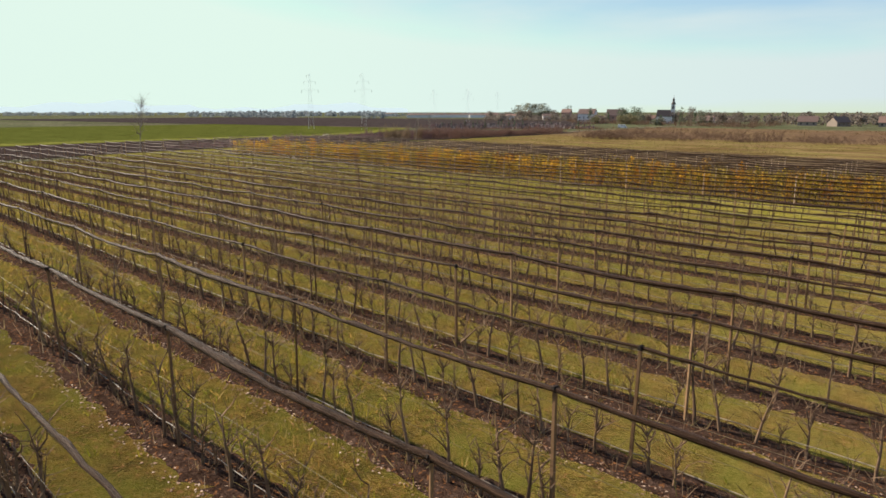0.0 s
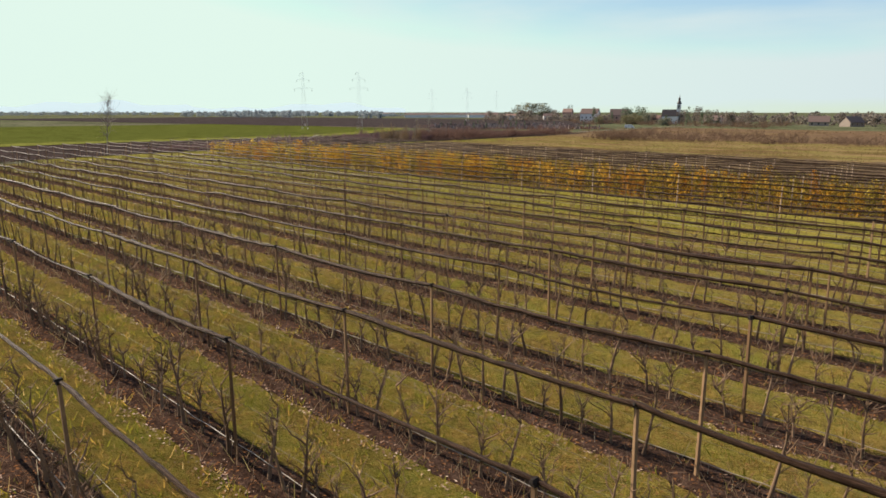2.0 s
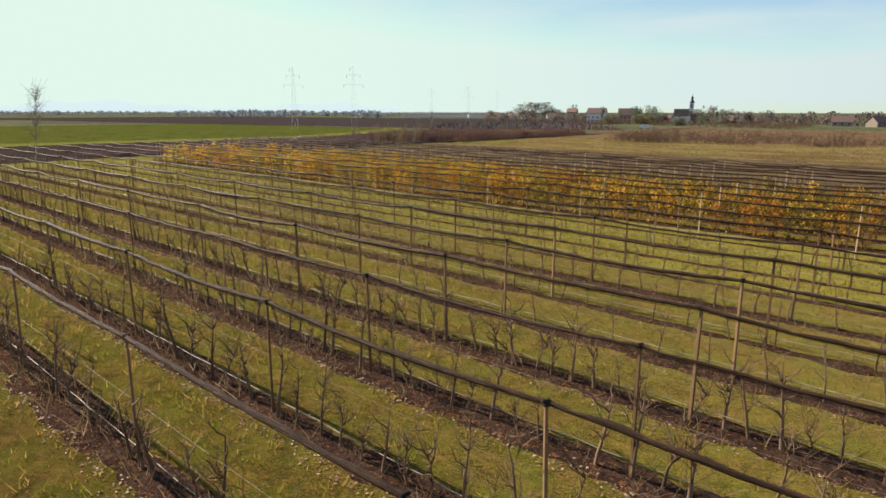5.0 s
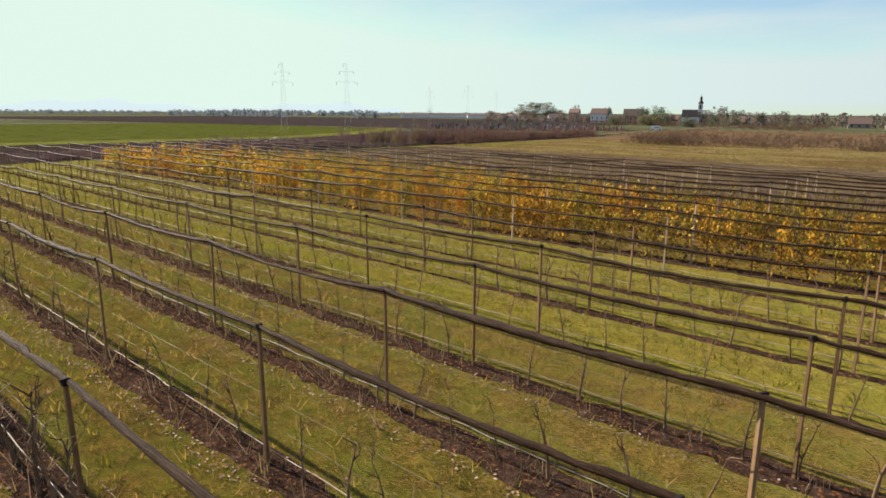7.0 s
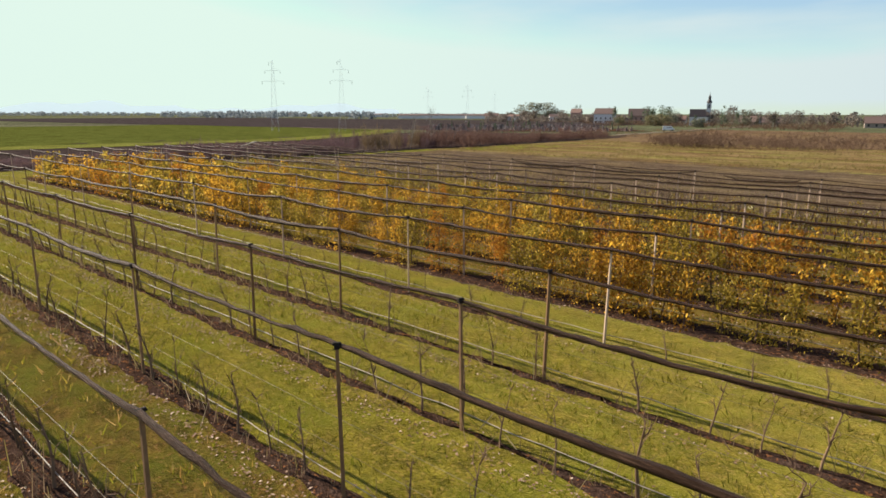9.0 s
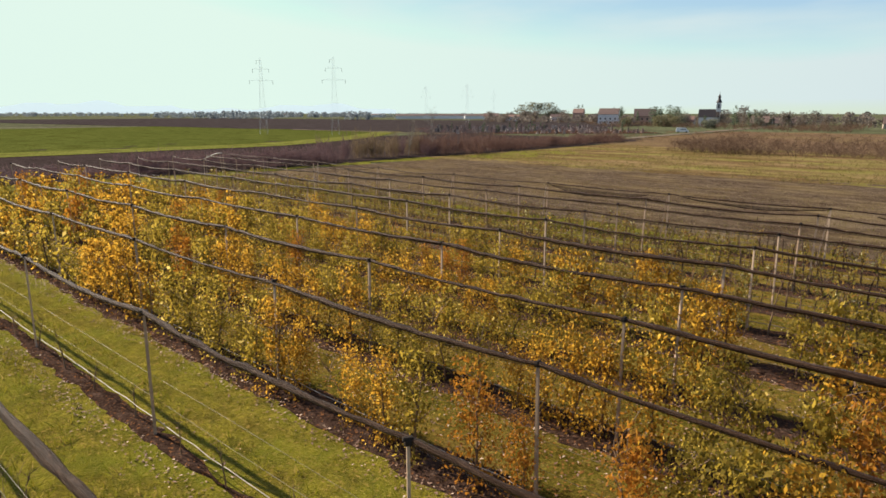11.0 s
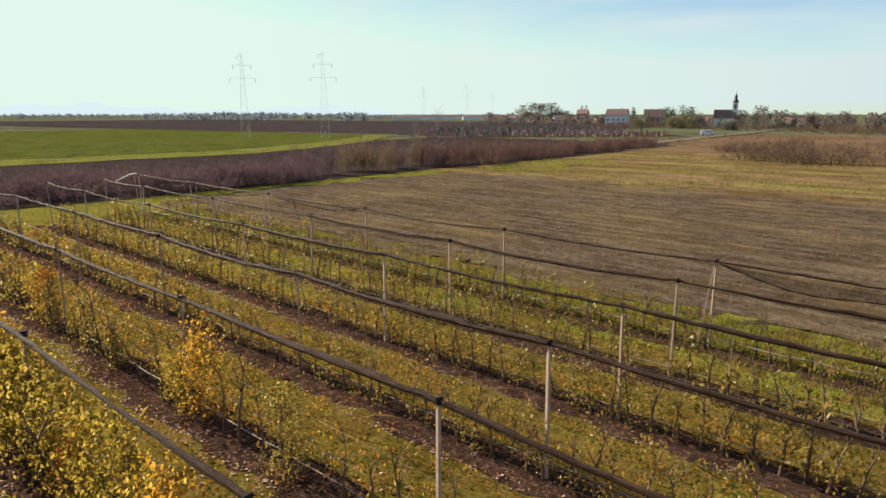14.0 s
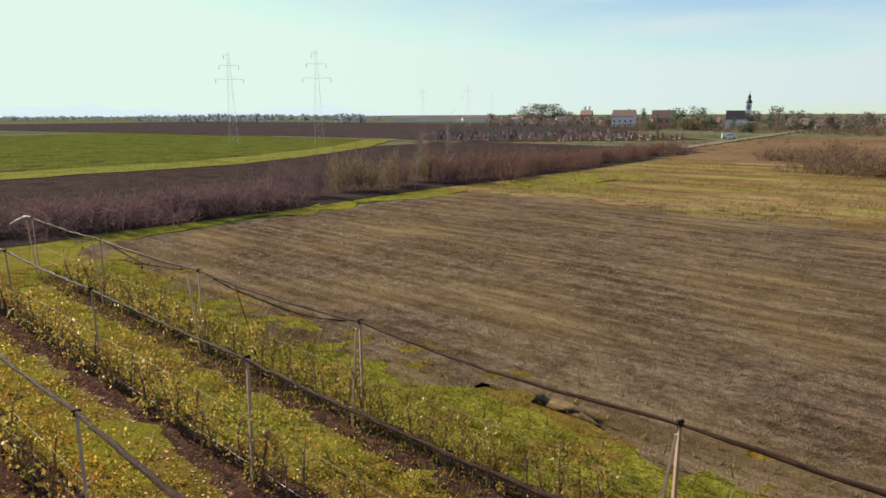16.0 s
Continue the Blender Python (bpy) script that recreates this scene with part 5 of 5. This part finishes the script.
def pylon(x, y, turn, height):
    t = thing("pylon", "grey steel lattice pylon with three cross arms", "pylon", (x, y, lie(x, y)), "power line pylons", turn=turn)
    levels = [height * q for q in (0, 0.15, 0.28, 0.40, 0.50, 0.59, 0.67, 0.74, 0.81, 0.90, 1.0)]
    half = [1.55 - 1.30 * z / height for z in levels]
    lots = []
    for i in range(len(levels) - 1):
        a, b, za, zb = half[i], half[i + 1], levels[i], levels[i + 1]
        c = [(-1, -1), (1, -1), (1, 1), (-1, 1)]
        for j in range(4):
            (p, q), (r, s) = c[j], c[(j + 1) % 4]
            lots.append(bar((p * a, q * a, za), (p * b, q * b, zb), 0.022))
            lots.append(bar((p * a, q * a, za), (r * b, s * b, zb), 0.007))
            lots.append(bar((r * a, s * a, za), (p * b, q * b, zb), 0.007))
            lots.append(bar((p * b, q * b, zb), (r * b, s * b, zb), 0.007))
    part("mast", mesh_of("mast", *merge(*lots), STEEL), t)
    for up, side, ln in ((0.86, -1, 3.2), (0.86, 1, 3.2), (0.71, -1, 4.6), (0.71, 1, 4.6), (0.97, -1, 1.5)):
        z = up * height
        v, f = merge(bar((0, -0.3, z), (side * ln, 0, z), 0.024), bar((0, 0.3, z), (side * ln, 0, z), 0.024), bar((0, 0, z + 0.9), (side * ln, 0, z), 0.014))
        arm = part("cross_arm", mesh_of("cross_arm", v, f, STEEL), t)
        iv, jf = bar((side * ln, 0, z), (side * ln, 0, z - 1.4), 0.06)
        part("insulator", mesh_of("insulator", iv, jf, CAP), arm)


for x, y, high in ((-182, 125, 30.5), (-209, 109, 30.5), (-318, 373, 31.5), (-416, 428, 34.0), (-646, 840, 45.0)):
    pylon(x, y, 50, high)

# far hills
def hills():
    rng = np.random.RandomState(4)
    verts, faces = [], []
    n = 60
    for i in range(n + 1):
        a = radians(46 + 40 * i / n)
        h = 46 + 20 * math.sin(i * 0.21) + 10 * math.sin(i * 0.9 + 1) + 3 * rng.randn() - (30 if i < 10 else 0) * (1 - i / 10)
        x, y = -4500 * math.sin(a), 4500 * math.cos(a)
        verts += [(x, y, -20), (x, y, max(12, h))]
    for i in range(n):
        faces.append((2 * i, 2 * i + 1, 2 * i + 3, 2 * i + 2))
    # haze before the hills is put into a pale colour and faint glow
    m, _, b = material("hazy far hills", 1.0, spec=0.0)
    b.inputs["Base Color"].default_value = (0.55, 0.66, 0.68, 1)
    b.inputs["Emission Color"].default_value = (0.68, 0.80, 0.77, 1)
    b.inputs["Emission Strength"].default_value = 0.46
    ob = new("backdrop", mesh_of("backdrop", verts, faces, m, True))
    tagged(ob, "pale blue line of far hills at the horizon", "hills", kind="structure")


hills()

# ---- grass tufts, fallen leaves, stubble ----
def blade_tuft(seed, blades=4, height=0.16, width=0.012, spread=0.09):
    rng = np.random.RandomState(seed)
    vs, fs = [], []
    for i in range(blades):
        a, r = rng.uniform(0, 6.283), rng.uniform(0, spread)
        base = np.array([r * math.cos(a), r * math.sin(a), -0.01])
        h = height * rng.uniform(0.5, 1.2)
        tip = base + np.array([rng.randn() * 0.5 * h, rng.randn() * 0.5 * h, h])
        s = np.array([-math.sin(a), math.cos(a), 0]) * width
        vs += [base - s, base + s, tip + s * 0.3, tip - s * 0.3]
        fs.append((4 * i, 4 * i + 1, 4 * i + 2, 4 * i + 3))
    return np.array(vs), np.array(fs)


def flat_leaf(seed, size=0.05):
    rng = np.random.RandomState(seed)
    t = rng.uniform(-0.5, 0.5, 2) * size
    return np.array([(-size, 0, t[0]), (0, -size * 0.55, 0.012), (size, 0, t[1]), (0, size * 0.55, 0.012)]), np.array([(0, 1, 2, 3)])


def scatter():
    rng = np.random.RandomState(31)
    # points in a band that the flight passes low over
    a, b = np.array([95.0, -108.0]), np.array([-48.0, 6.0])
    d = (b - a) / np.linalg.norm(b - a)
    n = np.array([-d[1], d[0]])

    def band(count, reach):
        t, w = rng.uniform(0, 1, count), rng.randn(count) * reach * 0.5
        p = a + (b - a) * t[:, None] + n * w[:, None]
        return p[:, 0], p[:, 1]

    x, y = band(40000, 25)
    off = np.abs((y / ROW_GAP) - np.round(y / ROW_GAP)) * ROW_GAP
    keep = (off > 0.5 + 0.15 * rng.randn(len(x))) & (y < 5.4 + 0.6 * rng.randn(len(x))) & (x > -52)
    x, y = x[keep], y[keep]
    pl = np.stack([x, y, lie_np(x, y) + 0.03, rng.uniform(0, 6.28, len(x)), rng.uniform(0.5, 1.5, len(x)) * np.where(rng.rand(len(x)) < 0.12, 1.7, 1.0), rng.randint(0, 6, len(x))], 1)
    joined("grass", [blade_tuft(i, 3, 0.12, 0.010, 0.11) for i in range(6)], pl, BLADES, "tufts of olive and straw grass between the rows", "grass")

    # long grass in the old lanes, thicker where it is green
    m = 32000
    y = rng.uniform(-104, -48, m)
    x = -30 + 0.9 * (-48 - y) + rng.rand(m) * (116 - 0.9 * (-48 - y))
    off = np.abs((y / ROW_GAP) - np.round(y / ROW_GAP)) * ROW_GAP
    keep = (off > 0.62 + 0.15 * rng.randn(m)) & (x < X_FAR - 4)
    x, y = x[keep], y[keep]
    m = len(x)
    pl = np.stack([x, y, lie_np(x, y) + 0.03, rng.uniform(0, 6.28, m), rng.uniform(0.5, 1.5, m), rng.randint(0, 6, m)], 1)
    joined("grass", [blade_tuft(140 + i, 3, 0.24, 0.012, 0.15) for i in range(6)], pl, BLADES_OLD, "rough green and rusty grass between the old tree rows", "grass")

    m = 8000
    x, y = rng.uniform(-25, 70, m), rng.uniform(-48, -34.5, m)
    off = np.abs((y / ROW_GAP) - np.round(y / ROW_GAP)) * ROW_GAP
    keep = off > 0.6 + 0.15 * rng.randn(m)
    x, y = x[keep], y[keep]
    m = len(x)
    pl = np.stack([x, y, lie_np(x, y) + 0.03, rng.uniform(0, 6.28, m), rng.uniform(0.6, 1.4, m), rng.randint(0, 6, m)], 1)
    joined("grass", [blade_tuft(20 + i, 3, 0.20, 0.016, 0.12) for i in range(6)], pl, BLADES, "long olive grass between the young tree rows", "grass")

    x, y = band(60000, 28)
    row = np.round(y / ROW_GAP)
    y = row * ROW_GAP + np.where(rng.rand(len(y)) < 0.55, rng.randn(len(y)) * 0.20 - 0.78, rng.randn(len(y)) * 0.45 - 0.25)
    keep = (row <= 0.2) & (x > -48)
    x, y = x[keep], y[keep]
    pl = np.stack([x, y, lie_np(x, y) + 0.085, rng.uniform(0, 6.28, len(x)), rng.uniform(0.6, 1.5, len(x)), rng.randint(0, 5, len(x))], 1)
    joined("fallen_leaves", [flat_leaf(i, 0.042) for i in range(5)], pl, LITTER, "fallen brown leaves on the soil strips", "leaves")

    m = 20000
    x, y = rng.uniform(-47, 40, m), rng.uniform(-33.5, -14.5, m)
    pl = np.stack([x, y, lie_np(x, y) + 0.09, rng.uniform(0, 6.28, m), rng.uniform(0.7, 1.6, m), rng.randint(0, 5, m)], 1)
    joined("fallen_leaves", [flat_leaf(10 + i, 0.042) for i in range(5)], pl, LITTER, "fallen golden leaves across the grass lanes", "leaves")

    m = 11000
    x, y = rng.uniform(-52, 26, m), 4.0 + 44 * rng.beta(1.0, 1.7, m)
    y = np.round(y / 0.75) * 0.75 + rng.randn(m) * 0.14
    pl = np.stack([x, y, lie_np(x, y) + 0.10, rng.uniform(0, 6.28, m), rng.uniform(0.6, 1.7, m), rng.randint(0, 5, m)], 1)
    joined("stubble", [blade_tuft(50 + i, 3, 0.11, 0.014, 0.06) for i in range(5)], pl, STALK, "short dry stubble stalks in rows", "stubble")

    # leafy weeds between the young rows
    for lo, hi, count, mat, lab in ((-7.0, 3.0, 3000, AUTUMN_DULL, "pale yellow-green weeds in the young rows"), (-21.0, -6.5, 4200, AUTUMN_RUST, "rusty weeds and suckers in the young rows"), (-22.0, -1.0, 3800, AUTUMN_OLIVE, "olive weeds between the young rows")):
        x, y = -46 + 62 * rng.beta(1.0, 1.4, count), rng.uniform(lo, hi, count)
        gap = y - np.round(y / ROW_GAP) * ROW_GAP
        y = np.where((gap > -0.95) & (gap < 0.25), y + 1.3, y)
        pl = np.stack([x, y, lie_np(x, y) - 0.02, rng.uniform(0, 6.28, count), rng.uniform(0.5, 1.3, count), rng.randint(0, 6, count)], 1)
        joined("lane_weeds", [leaf_cloud(180 + i, 7, 0.40, 0.42, 0.04, 0.045, 6) for i in range(6)], pl, mat, lab, "weeds")
    # dry stems among the old rows
    x, y = band(9000, 26)
    row = np.round(y / ROW_GAP)
    y = row * ROW_GAP + rng.randn(len(y)) * 0.35
    keep = row <= -10
    x, y = x[keep], y[keep]
    m = len(x)
    pl = np.stack([x, y, lie_np(x, y) + 0.06, rng.uniform(0, 6.28, m), rng.uniform(0.5, 1.5, m), rng.randint(0, 6, m)], 1)
    joined("dry_weeds", [blade_tuft(110 + i, 3, 0.55, 0.010, 0.16) for i in range(6)], pl, STALK, "dry upright weed stems under the old tree rows", "weeds")
    # weeds over the meadow and along the field edges
    m = 9000
    x, y = rng.uniform(-60, 60, m), 50 + 78 * rng.beta(0.9, 1.5, m)
    clump = np.sin(x * 0.21 + 1.3 * np.sin(y * 0.17)) + np.sin(y * 0.33 + 0.8 * np.sin(x * 0.13)) + rng.randn(m) * 0.7
    keep = clump > -0.2
    x, y = x[keep], y[keep]
    m = len(x)
    pl = np.stack([x, y, lie_np(x, y) + 0.08, rng.uniform(0, 6.28, m), rng.uniform(0.5, 1.6, m), rng.randint(0, 5, m)], 1)
    joined("meadow_weeds", [blade_tuft(70 + i, 5, 0.26, 0.028, 0.40) for i in range(5)], pl, STRAW, "straw-coloured weeds scattered over the meadow", "weeds")
    m = 8000
    x, y = rng.uniform(-50, 14, m), 1.4 + rng.randn(m) * 1.7
    pl = np.stack([x, y, lie_np(x, y) + 0.05, rng.uniform(0, 6.28, m), rng.uniform(0.6, 2.0, m), rng.randint(0, 5, m)], 1)
    x2, y2 = rng.uniform(-50, 24, 3000), 4 + 34 * rng.beta(0.9, 1.8, 3000)
    pl2 = np.stack([x2, y2, lie_np(x2, y2) + 0.08, rng.uniform(0, 6.28, 3000), rng.uniform(0.4, 1.0, 3000), rng.randint(0, 5, 3000)], 1)
    pl = np.concatenate([pl, pl2])
    joined("margin_weeds", [blade_tuft(90 + i, 3, 0.17, 0.015, 0.16) for i in range(5)], pl, BLADES, "rough weeds along the field edge", "weeds")


scatter()
